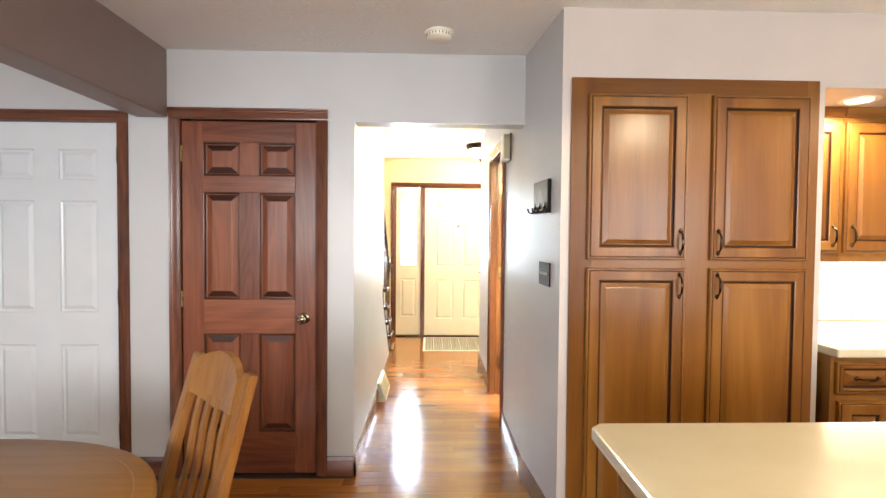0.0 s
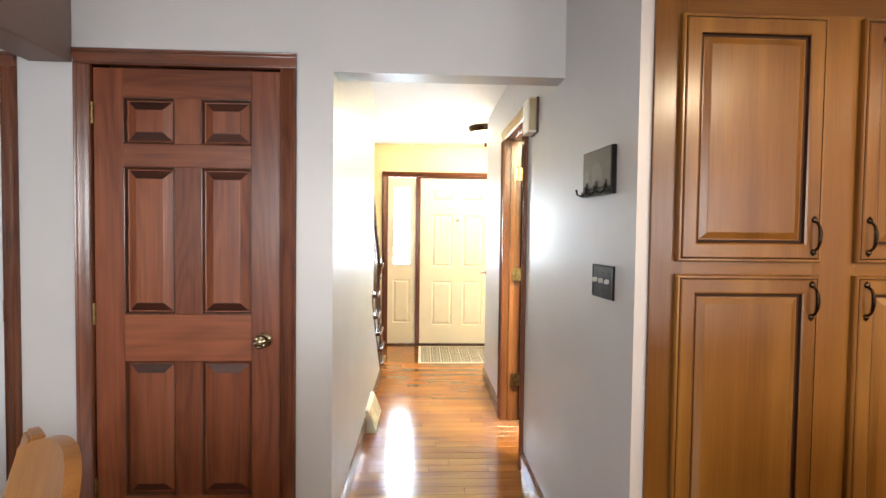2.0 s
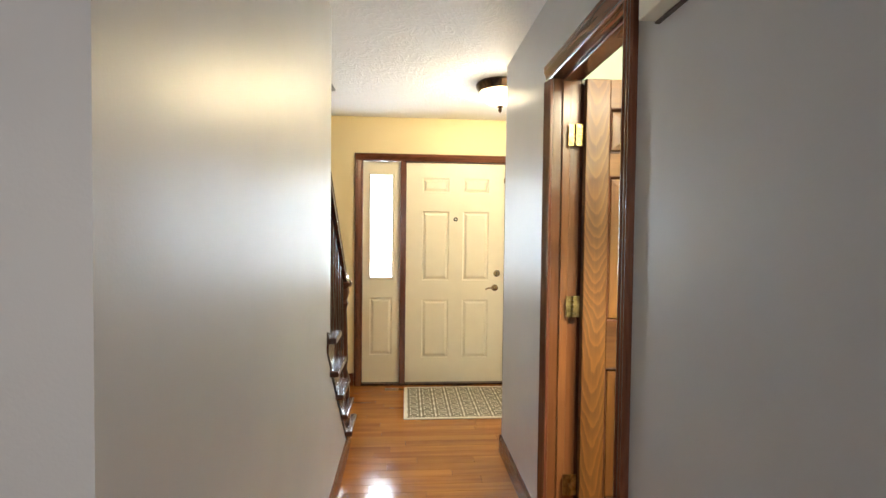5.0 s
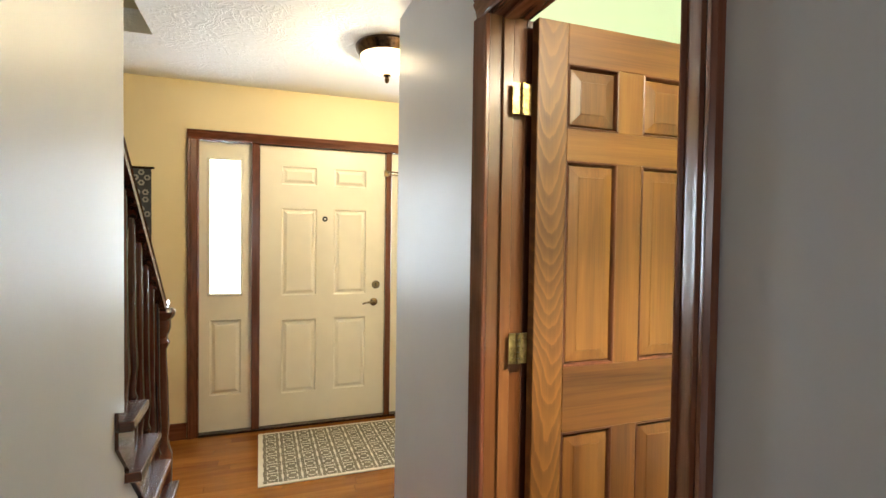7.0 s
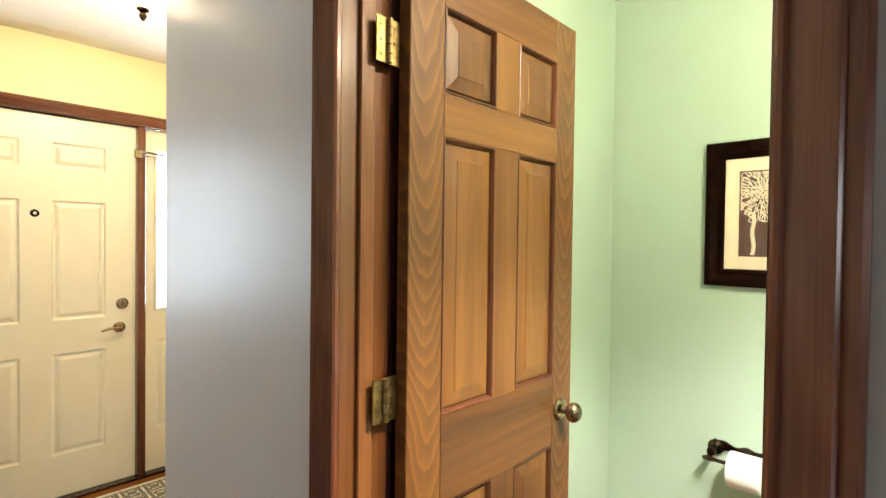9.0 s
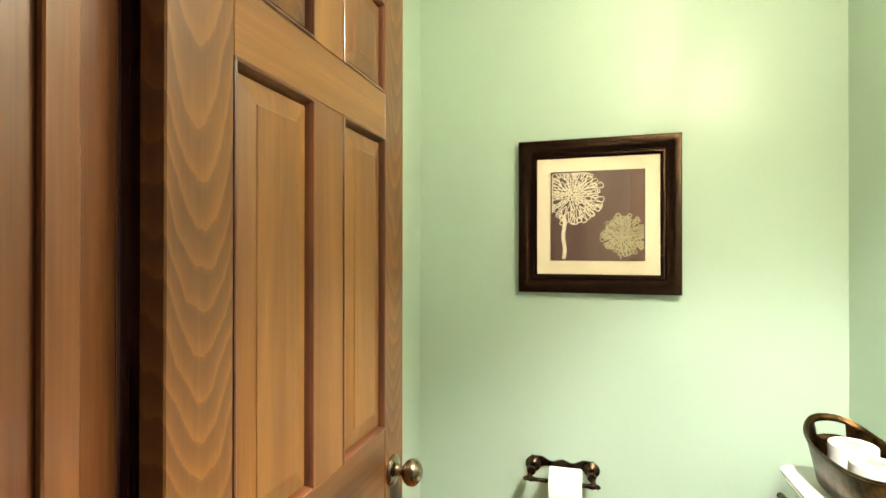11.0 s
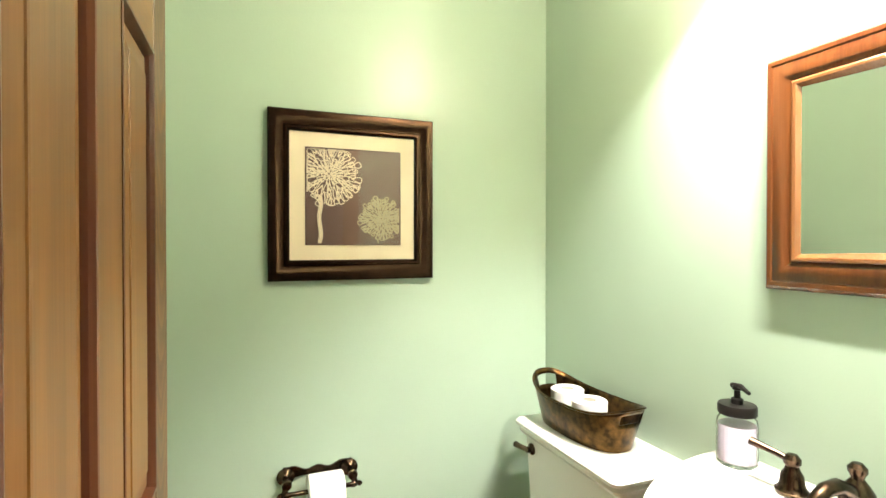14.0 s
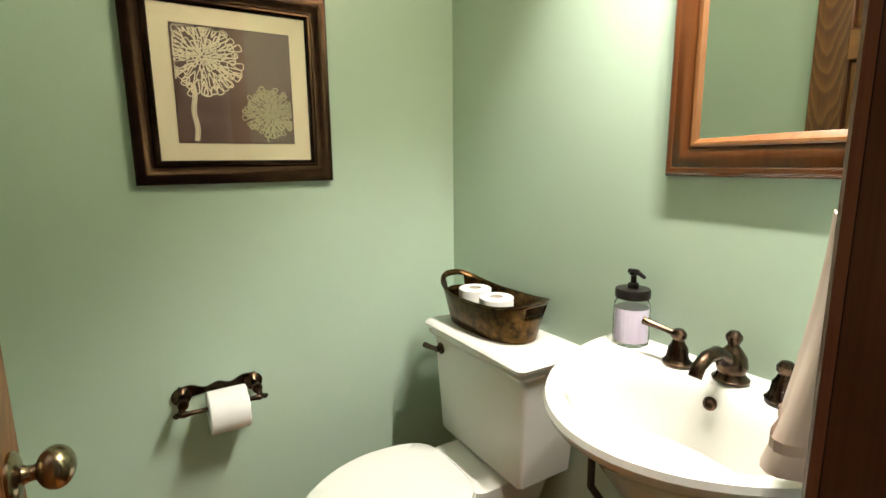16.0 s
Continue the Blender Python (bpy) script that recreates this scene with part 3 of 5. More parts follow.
RAISED = [(0, 0.001), (0.006, 0.009), (0.011, 0.0155), (0.015, 0.016), (0.046, 0.006), (0.047, 0.0035), (0.050, 0.003)]


def panelled_leaf(name, label, w, h, t, stile, mull, rails, mat_v, mat_h, m, kind="", mat_s=None, end_grain=None, relief=1.0):
    """Six-panel leaf in x 0..w, y 0..t (the face at y=0), z 0..h. rails: heights (z0, z1) of the level members from the bottom."""
    root = thing(name, label, "door", m, kind=kind)
    for x0, x1 in ((0, stile), (w - stile, w)):
        part("stile", boxes((x0, x1, 0, t, 0, h), bevel=0.002), mat_s or mat_v, root)
    for z0, z1 in rails:
        part("rail", boxes((stile, w - stile, 0.0004, t - 0.0004, z0, z1), bevel=0.0015), mat_h, root)
    c0, c1 = (w - mull) / 2, (w + mull) / 2
    for (a0, a1), (b0, b1) in zip(rails, rails[1:]):
        part("mullion", boxes((c0, c1, 0.0003, t - 0.0003, a1, b0), bevel=0.0015), mat_v, root)
        for x0, x1 in ((stile, c0), (c1, w - stile)):
            raised = [(i, d * (relief if i > 0.013 else 1.0)) for i, d in RAISED]
            bm = rings(x0, x1, a1, b0, raised)
            add_rings(bm, x0, x1, a1, b0, [(i, t - d) for i, d in raised])
            if end_grain:
                bmesh.ops.recalc_face_normals(bm, faces=bm.faces)
                for f in bm.faces:
                    f.material_index = 1 if abs(f.normal.z) > 0.15 else 0
            part("panel", bm, [mat_v, end_grain] if end_grain else mat_v, root)
            # bead is coloured dark all round to paint the shade in its groove
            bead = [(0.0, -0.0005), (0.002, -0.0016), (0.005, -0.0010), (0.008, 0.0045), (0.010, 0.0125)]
            part("bead", rings(x0, x1, a1, b0, bead, close=False), BEAD_SHADE, root, "panel bead in darker wood that stands for groove shade")
    return root


RAILS = [(0, 0.241), (0.815, 1.012), (1.628, 1.722), (1.912, 2.03)]
closet = panelled_leaf("door_1", "closed six-panel door in reddish-brown stained wood", 0.758, 2.03, 0.035, 0.118, 0.107, RAILS, DOOR_V, DOOR_H, pose(CX0 + 0.003, YC + 0.004, 0.012), "structure", end_grain=END_GRAIN)
kb = round_knob(closet, pose(0.693, 0, 0.908), NICKEL)
for k in range(6):
    # scalloped lobes round the knob's face
    a = k * math.pi / 3 + 0.3
    part("knob_lobe", lathe([(0, -0.004), (0.008, -0.003), (0.0105, 0.002), (0.009, 0.007), (0.004, 0.009), (0, 0.0092)], pose(0.693 + 0.0185 * math.cos(a), -0.056, 0.908 + 0.0185 * math.sin(a), 90), 12), NICKEL, kb, smooth=True)
for z in (0.28, 1.015, 1.845):
    hinge(closet, pose(-0.002, -0.001, z), BRASS, 0.007)

# bathroom door, opened square to the wall
bath_door = panelled_leaf("door_2", "open six-panel door in honey-brown stained wood with heavy grain", 0.667, 2.03, 0.035, 0.102, 0.095, RAILS, OAK_V, OAK_H, pose(0.730, 4.602, 0.012), "structure", OAK_FLAME, relief=0.55)
round_knob(bath_door, pose(0.604, 0, 0.911), NICKEL)
round_knob(bath_door, pose(0.604, 0.035, 0.911, 0, 0, 180), NICKEL)
for z in (0.30, 1.073, 1.801):
    hinge(bath_door, pose(-0.034, 0.030, z), BRASS)

EMBOSS = [(0, 0.0), (0.004, 0.0095), (0.010, 0.0118), (0.016, 0.0112), (0.034, 0.0005), (0.038, 0.0)]


def steel_leaf(name, label, w, h, t, cols, rows, material, m):
    """Pressed steel door with embossed panels: the face is a grid round the panels."""
    root = thing(name, label, "door", m, kind="structure")
    bm = bmesh.new()
    xs = sorted({0, w, *[c for p in cols for c in p]})
    zs = sorted({0, h, *[c for p in rows for c in p]})
    pan = {(a, b) for a, _ in cols for b, _ in rows}
    grid = {(x, z): bm.verts.new((x, 0, z)) for x in xs for z in zs}
    for x0, x1 in zip(xs, xs[1:]):
        for z0, z1 in zip(zs, zs[1:]):
            if (x0, z0) not in pan:
                bm.faces.new((grid[x0, z0], grid[x1, z0], grid[x1, z1], grid[x0, z1]))
    add_box(bm, 0, w, 0.012, t, 0, h)
    for x0, x1, in ((0, 0.001), (w - 0.001, w)):
        add_box(bm, x0, x1, 0.0005, 0.012, 0, h)
    add_box(bm, 0, w, 0.0005, 0.012, h - 0.001, h)
    add_box(bm, 0, w, 0.0005, 0.012, 0, 0.001)
    part("door_skin", bm, material, root)
    for x0, x1 in cols:
        for z0, z1 in rows:
            part("panel", rings(x0, x1, z0, z1, EMBOSS), material, root)
    return root


white = steel_leaf("door_3", "closed white six-panel steel door", 0.800, 2.015, 0.044, [(0.120, 0.333), (0.470, 0.683)], [(0.215, 0.752), (0.940, 1.575), (1.695, 1.865)], WHITE_DOOR, pose(WX0 + 0.003, YC + 0.006, 0.008))
for z in (0.25, 1.03, 1.835):
    hinge(white, pose(0.803, -0.003, z), PEWTER, 0.007)

front = steel_leaf("door_4", "closed cream six-panel steel front door", 0.912, 2.025, 0.044, [(0.150, 0.395), (0.525, 0.765)], [(0.225, 0.765), (0.945, 1.580), (1.755, 1.885)], CREAM_DOOR, pose(-0.015, YF + 0.03, 0.018))
bm = lathe([(0, 0), (0.031, 0), (0.031, 0.006), (0.024, 0.012), (0, 0.014)], pose(0.845, 0, 1.012, 90), 18)
add_box(bm, 0.841, 0.849, -0.03, -0.012, 0.996, 1.028, 0.002)
part("deadbolt", bm, NICKEL, front, "round deadbolt with thumb turn", True)
bm = lathe([(0, 0), (0.031, 0), (0.03, 0.007), (0.02, 0.013), (0.012, 0.016), (0.011, 0.045), (0, 0.048)], pose(0.83, 0, 0.878, 90), 18)
add_tube(bm, [(0.83, -0.042, 0.878), (0.80, -0.048, 0.882), (0.765, -0.046, 0.878), (0.735, -0.044, 0.868)], [0.009, 0.008, 0.007, 0.006])
part("lever_handle", bm, NICKEL, front, "curved brass lever handle", True)
bm = lathe([(0, 0), (0.020, 0), (0.019, 0.004), (0.007, 0.005), (0, 0.003)], pose(0.456, 0, 1.51, 90), 14)
viewer = part("door_viewer", bm, BLACK, front, "round dark door viewer", True)
part("lens", lathe([(0, 0.0055), (0.008, 0.0055), (0.007, 0.008), (0, 0.009)], pose(0.456, 0, 1.51, 90), 12), WHITE_PLASTIC, viewer, "pale lens cap", True)

# front door frame with its two sidelights
ff = thing("door_trim_5", "dark walnut-stained frame round the front door and sidelights", "door trim", kind="structure")
for x0, x1 in ((-0.069, -0.0165), (0.8985, 0.941)):
    part("mullion", boxes((x0, x1, YF - 0.006, YF + 0.12, 0, 2.047), bevel=0.004), TRIM_V, ff)
for x0, x1 in ((-0.409, -0.4075), (1.280, 1.289)):
    part("jamb", boxes((x0, x1, YF - 0.004, YF + 0.12, 0, 2.047)), TRIM_V, ff)
part("head_jamb", boxes((-0.41, 1.29, YF - 0.004, YF + 0.12, 2.047, 2.06)), TRIM_X, ff)
for a, b in ((-0.409, -0.478), (1.281, 1.35)):
    bm = bmesh.new()
    casing_leg(bm, "x", a, b, YF, -1, 0, 2.048)
    part("casing_leg", bm, TRIM_V, ff, smooth=True)
bm = bmesh.new()
casing_head(bm, "x", -0.478, 1.35, 2.048, 2.113, YF, -1)
part("casing_head", bm, TRIM_X, ff, smooth=True)
for a in ((-0.0165, 0.004, YF + 0.0755, YF + 0.10, 0.017, 2.047), (0.878, 0.8985, YF + 0.0755, YF + 0.10, 0.017, 2.047), (-0.0165, 0.8985, YF + 0.0755, YF + 0.10, 2.03, 2.047)):
    part("door_stop", boxes(a), TRIM_V, ff)
part("sill", boxes((-0.41, 1.29, YF - 0.02, YF + 0.14, 0, 0.017), bevel=0.003), BRONZE, ff, "worn bronze threshold")


def sidelight(name, x0, x1):
    root = thing(name, "cream sidelight panel with a tall bright glass pane", "window", kind="structure")
    w = x1 - x0
    g0, g1 = x0 + w * 0.19, x1 - w * 0.21
    y = YF + 0.034
    for a in ((x0, g0, y, y + 0.04, 0.018, 2.045), (g1, x1, y, y + 0.04, 0.018, 2.045), (g0, g1, y, y + 0.04, 0.018, 0.27), (g0, g1, y, y + 0.04, 0.80, 0.985), (g0, g1, y, y + 0.04, 1.925, 2.045)):
        part("panel_board", boxes(a), CREAM_DOOR, root)
    part("panel", rings(g0, g1, 0.27, 0.80, EMBOSS, y=y), CREAM_DOOR, root)
    part("glazing_bead", rings(g0 - 0.012, g1 + 0.012, 0.973, 1.937, [(0, 0), (0.003, -0.01), (0.016, -0.01), (0.020, 0.0)], y=y, close=False), CREAM_DOOR, root)
    pane = part("pane", boxes((g0, g1, y + 0.016, y + 0.022, 0.985, 1.925)), FROST, root, "bright frosted glass pane")
    pane.visible_shadow = False
    return root


sidelight("window_1", -0.4075, -0.069)
sidelight("window_2", 0.941, 1.280)
bm = tube([(-0.02, -0.02, 0), (0.03, -0.03, 0.004), (0.12, -0.032, -0.006)], 0.006)
add_tube(bm, [(-0.02, -0.012, -0.02), (0.03, -0.022, -0.016), (0.12, -0.026, -0.022)], 0.005)
add_box(bm, -0.035, 0.0, -0.02, 0.001, -0.032, 0.016, 0.003)
sg = finish("door_guard", bm, NICKEL)
smooth_by_angle(sg)
sg.matrix_basis = pose(0.915, YF - 0.006, 1.895)
tagged(sg, "brass swing-bar door guard on the front door frame", "door guard")

# daylight outside the front door
bd = finish("backdrop", boxes((-3.5, 4.0, 8.6, 8.62, -0.3, 4.0)), glow("bright_overcast_distance", (0.73, 0.86, 1.0), 60.0))
tagged(bd, "bright overcast daylight beyond the front door", "backdrop", kind="structure")
structure("ground", boxes((-60, 60, -60, 60, -0.35, -0.3)), gloss("outdoor_ground", (0.12, 0.12, 0.11), 0.9), "plain grey ground outside the house", "ground")

# ---------- stairs ----------
RISE, RUN, NOSE1 = 0.18, 0.205, 5.87
st = thing("staircase", "dark cherry-stained wooden stairs with overhanging treads", "stairs")
for k in range(12):
    z = RISE * (k + 1)
    nose = NOSE1 - RUN * k
    xe = -0.332 if nose > YL + 0.05 else -0.477
    part("tread", boxes((-1.4, xe, max(nose - RUN - 0.08, 4.88), nose + 0.028, z - 0.03, z), bevel=0.009, seg=3), STAIR_X, st, smooth=True)
    part("riser", boxes((-1.4, -0.40 if xe > -0.4 else -0.477, nose - 0.012, nose, z - RISE, z - 0.027)), STAIR_X, st)
outline = [(NOSE1 - 0.001, 0)]
for k in range(5):
    n = NOSE1 - 0.001 - RUN * k
    outline += [(n, RISE * (k + 1) - 0.028), (n - RUN, RISE * (k + 1) - 0.028)]
    if n - RUN < YL:
        break
outline[-1] = (4.87, 0.93)
outline += [(4.87, 0.83), (5.77, 0.0)]
part("stringer", prism(outline, "x", -0.40, -0.366), STAIR_Y, st, "dark stair stringer")
structure("wall_below_stairs", prism([(YL, 0), (5.76, 0), (YL, 0.725)], "x", -0.475, -0.3752), PAINT_HALL, "pale grey wall below the stair stringer")
structure("wall_stair_side", prism([(YL, 0.72), (5.76, 0), (5.85, 0), (5.85, 0.15), (YL, 0.93)], "x", -0.475, -0.402), STAIR_Y, "dark stair side below the treads")
nx, ny = -0.405, 5.70
newel = thing("stair_railing", "dark cherry-stained stair railing with turned newel", "railing")
prof = [(0, 0), (0.045, 0), (0.045, 0.30), (0.037, 0.32), (0.028, 0.36), (0.034, 0.42), (0.030, 0.60), (0.024, 0.74), (0.036, 0.77), (0.026, 0.79), (0.040, 0.83), (0.040, 0.865), (0.054, 0.88), (0.058, 0.90), (0.046, 0.915), (0, 0.92)]
part("newel_post", lathe(prof, Matrix.Translation((nx, ny, RISE)), 20), STAIR_V, newel, smooth=True)
slope = 0.80
railtop = RISE + 0.905
r_y1, r_z1 = YL - 0.0, railtop + (ny - YL) * slope
sect = [(-0.028, -0.03), (0.028, -0.03), (0.030, -0.012), (0.024, 0.0), (0.031, 0.012), (0.026, 0.026), (0.012, 0.032), (-0.012, 0.032), (-0.026, 0.026), (-0.031, 0.012), (-0.024, 0.0), (-0.030, -0.012)]
ends = [(ny + 0.03, railtop + 0.012), (ny - 0.03, railtop + 0.016), (ny - 0.07, railtop + 0.05), (r_y1, r_z1)]
part("handrail", loft([[(nx + u, y, z + v) for u, v in sect] for y, z in ends]), STAIR_Y, newel, "glossy dark handrail", True)
for k in range(0, 6):
    for j in (0.05, 0.155):
        y = NOSE1 - RUN * k - j
        if y > ny - 0.06 or y < YL + 0.02:
            continue
        zb = RISE * (k + 1)
        zt = railtop + (ny - y) * slope - 0.02
        hgt = zt - zb
        bp = [(0, 0), (0.017, 0), (0.017, 0.12), (0.012, 0.135), (0.018, 0.15), (0.011, 0.17), (0.019, 0.26), (0.014, 0.5 * hgt), (0.010, hgt), (0, hgt)]
        part("baluster", lathe(bp, Matrix.Translation((nx, y, zb)), 10), STAIR_V, newel, smooth=True)

# wall hanging beside the front door
tp = thing("wall_hanging", "dark patterned woven wall hanging on the foyer wall", "wall hanging", pose(-0.86, YF - 0.001, 0))
part("cloth", boxes((-0.17, 0.17, -0.010, 0.0, 0.75, 1.83), bevel=0.003), TAPESTRY, tp)
bm = bmesh.new()
random.seed(5)
for i in range(3):
    for j in range(9):
        cx, cz = -0.113 + i * 0.113, 0.81 + j * 0.12
        for q in range(4):
            a = q * math.pi / 2 + (math.pi / 4 if (i + j) % 2 else 0)
            add_lathe(bm, [(0, 0), (0.021, 0.0), (0.019, 0.003), (0.009, 0.0035)], Matrix.Translation((cx + 0.034 * math.cos(a), -0.0095, cz + 0.034 * math.sin(a))) @ pose(0, 0, 0, 90), 6)
part("motif", bm, TAPESTRY_MOTIF, tp, "pale repeating medallion pattern")["kind"] = "stuff"
part("rod", tube([(-0.19, -0.016, 1.835), (0.19, -0.016, 1.835)], 0.007), BRONZE, tp)

# ---------- hall things ----------
rugx0, rugx1, rugy0, rugy1 = -0.02, 1.13, 6.245, 7.02
rug = thing("door_mat", "cream and taupe trellis-patterned mat before the front door", "mat")
part("backing", boxes((rugx0, rugx1, rugy0, rugy1, 0.0005, 0.007), bevel=0.002), RUG_LIGHT, rug, "cream border and ground")
bm = bmesh.new()
for i in range(10):
    for j in range(6):
        cx, cy = rugx0 + 0.080 + i * 0.110, rugy0 + 0.082 + j * 0.122
        # each square: a dark eye, four dark brackets round it and dark corner lozenges
        add_lathe(bm, [(0, 0.0088), (0.024, 0.0086), (0.026, 0.006)], Matrix.Translation((cx, cy, 0)), 8)
        for q in range(4):
            made = bmesh.new()
            add_box(made, -0.028, 0.028, 0.033, 0.050, 0.006, 0.0085)
            add_box(made, -0.030, -0.012, 0.020, 0.033, 0.006, 0.0085)
            add_box(made, 0.032, 0.054, 0.032, 0.054, 0.006, 0.0085)
            bmesh.ops.rotate(made, cent=(0, 0, 0), matrix=Matrix.Rotation(q * math.pi / 2, 3, "Z"), verts=made.verts)
            bmesh.ops.scale(made, vec=(0.97, 1.08, 1), verts=made.verts)
            bmesh.ops.translate(made, vec=(cx, cy, 0), verts=made.verts)
            tmp = bpy.data.meshes.new("motif")
            made.to_mesh(tmp)
            made.free()
            bm.from_mesh(tmp)
            bpy.data.meshes.remove(tmp)
part("pattern", bm, RUG_DARK, rug, "taupe interlocking trellis pattern")

vent = thing("floor_register", "slanted white baseboard register with brass louvres", "vent", pose(XL, 4.64, 0))
bm = prism([(0.0, 0.0), (0.075, 0.0), (0.075, 0.02), (0.02, 0.155), (0.0, 0.155)], "y", -0.205, 0.205)
part("body", bm, IVORY, vent)
for y0, y1 in ((-0.185, -0.008), (0.008, 0.185)):
    bm = bmesh.new()
    n = 9
    for k in range(n):
        u0 = 0.1 + 0.8 * k / n
        u1 = u0 + 0.8 / n * 0.62
        f = lambda u: (0.075 - 0.055 * u, 0.02 + 0.135 * u)
        (xa, za), (xb, zb) = f(u0), f(u1)
        add_prism(bm, [(xa + 0.001, za), (xa + 0.007, za + 0.003), (xb + 0.004, zb), (xb + 0.001, zb)], "y", y0, y1)
    part("louvre", bm, BRASS, vent, "brass louvres")

lampc = (0.63, 6.015)
cl = thing("ceiling_light", "flush ceiling light with dark bronze pan and glowing frosted bowl", "ceiling light", Matrix.Translation((*lampc, CEIL)))
part("pan", lathe([(0, 0), (0.165, 0), (0.172, -0.012), (0.168, -0.03), (0.155, -0.048), (0.15, -0.06), (0.142, -0.062), (0.0, -0.05)], None, 36), BRONZE, cl, smooth=True)
LAMP_GLASS = glow("lit_frosted_bowl", (1.0, 0.80, 0.45), 9.0)
bowl = part("bowl", lathe([(0.143, -0.062), (0.138, -0.085), (0.115, -0.115), (0.075, -0.14), (0.03, -0.152), (0, -0.154)], None, 36), LAMP_GLASS, cl, "glowing warm frosted glass bowl", True)
bowl.visible_shadow = False
part("finial", lathe([(0, -0.15), (0.022, -0.152), (0.024, -0.16), (0.010, -0.168), (0.014, -0.18), (0.009, -0.195), (0, -0.203)], None, 16), BRONZE, cl, smooth=True)
lamp("foyer_bulb", "POINT", (*lampc, CEIL - 0.088), 92, (1.0, 0.80, 0.47), 0.06)

sd = thing("smoke_detector", "white round smoke detector on the ceiling", "smoke detector", Matrix.Translation((0.10, 2.86, CEIL)))
part("base", lathe([(0, 0), (0.073, 0), (0.073, -0.008), (0.066, -0.010)], None, 32), IVORY, sd, smooth=True)
part("cover", lathe([(0.066, -0.010), (0.068, -0.014), (0.065, -0.030), (0.055, -0.038), (0.02, -0.041), (0, -0.041)], None, 32), IVORY, sd, smooth=True)
bm = bmesh.new()
for k in range(24):
    a = k * math.pi / 12
    add_box(bm, -0.002, 0.002, 0.062, 0.0685, -0.026, -0.014)
    bmesh.ops.rotate(bm, cent=(0, 0, 0), matrix=Matrix.Rotation(math.pi / 12, 3, "Z"), verts=bm.verts)
part("grille", bm, RUBBER, sd, "dark slots round the rim")

ch = thing("door_chime", "beige door chime box on the wall beside the casing", "door chime", pose(XR, 3.64, 1.915))
part("cover", boxes((-0.056, -0.012, 0.0, 0.125, 0, 0.178), bevel=0.004, seg=2), IVORY, ch)
part("side_grille", boxes((-0.05, -0.014, -0.004, 0.0, 0.008, 0.170), bevel=0.003), gloss("tan_grille_cloth", (0.42, 0.34, 0.2), 0.6), ch, "tan side grille")
part("back_plate", boxes((-0.012, 0.0, -0.005, 0.128, -0.003, 0.181)), gloss("brown_plate", (0.08, 0.05, 0.03), 0.5), ch)

def wall_pose(y, z, extra=0.0):
    """A place on the slightly canted east wall before the hall opening; local x runs along the wall, local y out of it."""
    f = (YC - y) / (YC - YP)
    return pose(XR + 0.054 * f - extra, y, z, 0, 0, 90 + 5.0)


sw = thing("light_switch", "dark bronze three-gang switch plate with pale toggles", "light switch", wall_pose(2.762, 1.217))
part("plate", rings(-0.082, 0.082, -0.058, 0.058, [(0, 0), (0.0, 0.004), (0.003, 0.007), (0.010, 0.006), (0.014, 0.0055)]), PEWTER, sw)
for k in (-1, 0, 1):
    bm = boxes((k * 0.046 - 0.005, k * 0.046 + 0.005, 0.004, 0.02, -0.004, 0.012), bevel=0.002)
    part("toggle", bm, gloss("pale_grey_toggle", (0.42, 0.40, 0.37), 0.4), sw, "pale grey toggle")
    for z in (-0.03, 0.03):
        part("screw", lathe([(0, 0.005), (0.0035, 0.005), (0.003, 0.0072), (0, 0.0072)], pose(k * 0.046, 0, z, -90), 8), PEWTER, sw)

hk = thing("key_rack", "dark framed picture plaque with three small hooks", "key rack", wall_pose(2.800, 1.602))
part("board", boxes((-0.117, 0.117, 0.0, 0.018, -0.082, 0.082), bevel=0.002), BLACK, hk)
part("print", boxes((-0.110, 0.110, 0.018, 0.0195, -0.052, 0.078)), PHOTO, hk, "dim grey photograph")
bm = bmesh.new()
add_prism(bm, [(-0.05, -0.03), (0.03, -0.03), (0.03, 0.02), (0.0, 0.035), (-0.03, 0.03), (-0.05, 0.0)], "y", 0.0195, 0.0202)
add_prism(bm, [(0.05, -0.03), (0.095, -0.03), (0.09, 0.01), (0.06, 0.012)], "y", 0.0195, 0.0202)
part("picture_shape", bm, PHOTO_LIGHT, hk, "paler shapes in the photograph")
part("ledge", boxes((-0.117, 0.117, 0.018, 0.026, -0.082, -0.062), bevel=0.002), BLACK, hk)
for x in (-0.078, 0.0, 0.078):
    bm = tube([(x, 0.022, -0.045), (x, 0.026, -0.068), (x, 0.040, -0.080), (x, 0.056, -0.074), (x, 0.060, -0.056)], [0.004, 0.004, 0.0035, 0.0035, 0.005])
    add_box(bm, x - 0.007, x + 0.007, 0.018, 0.022, -0.062, -0.030, 0.002)
    part("hook", bm, PEWTER, hk, smooth=True)

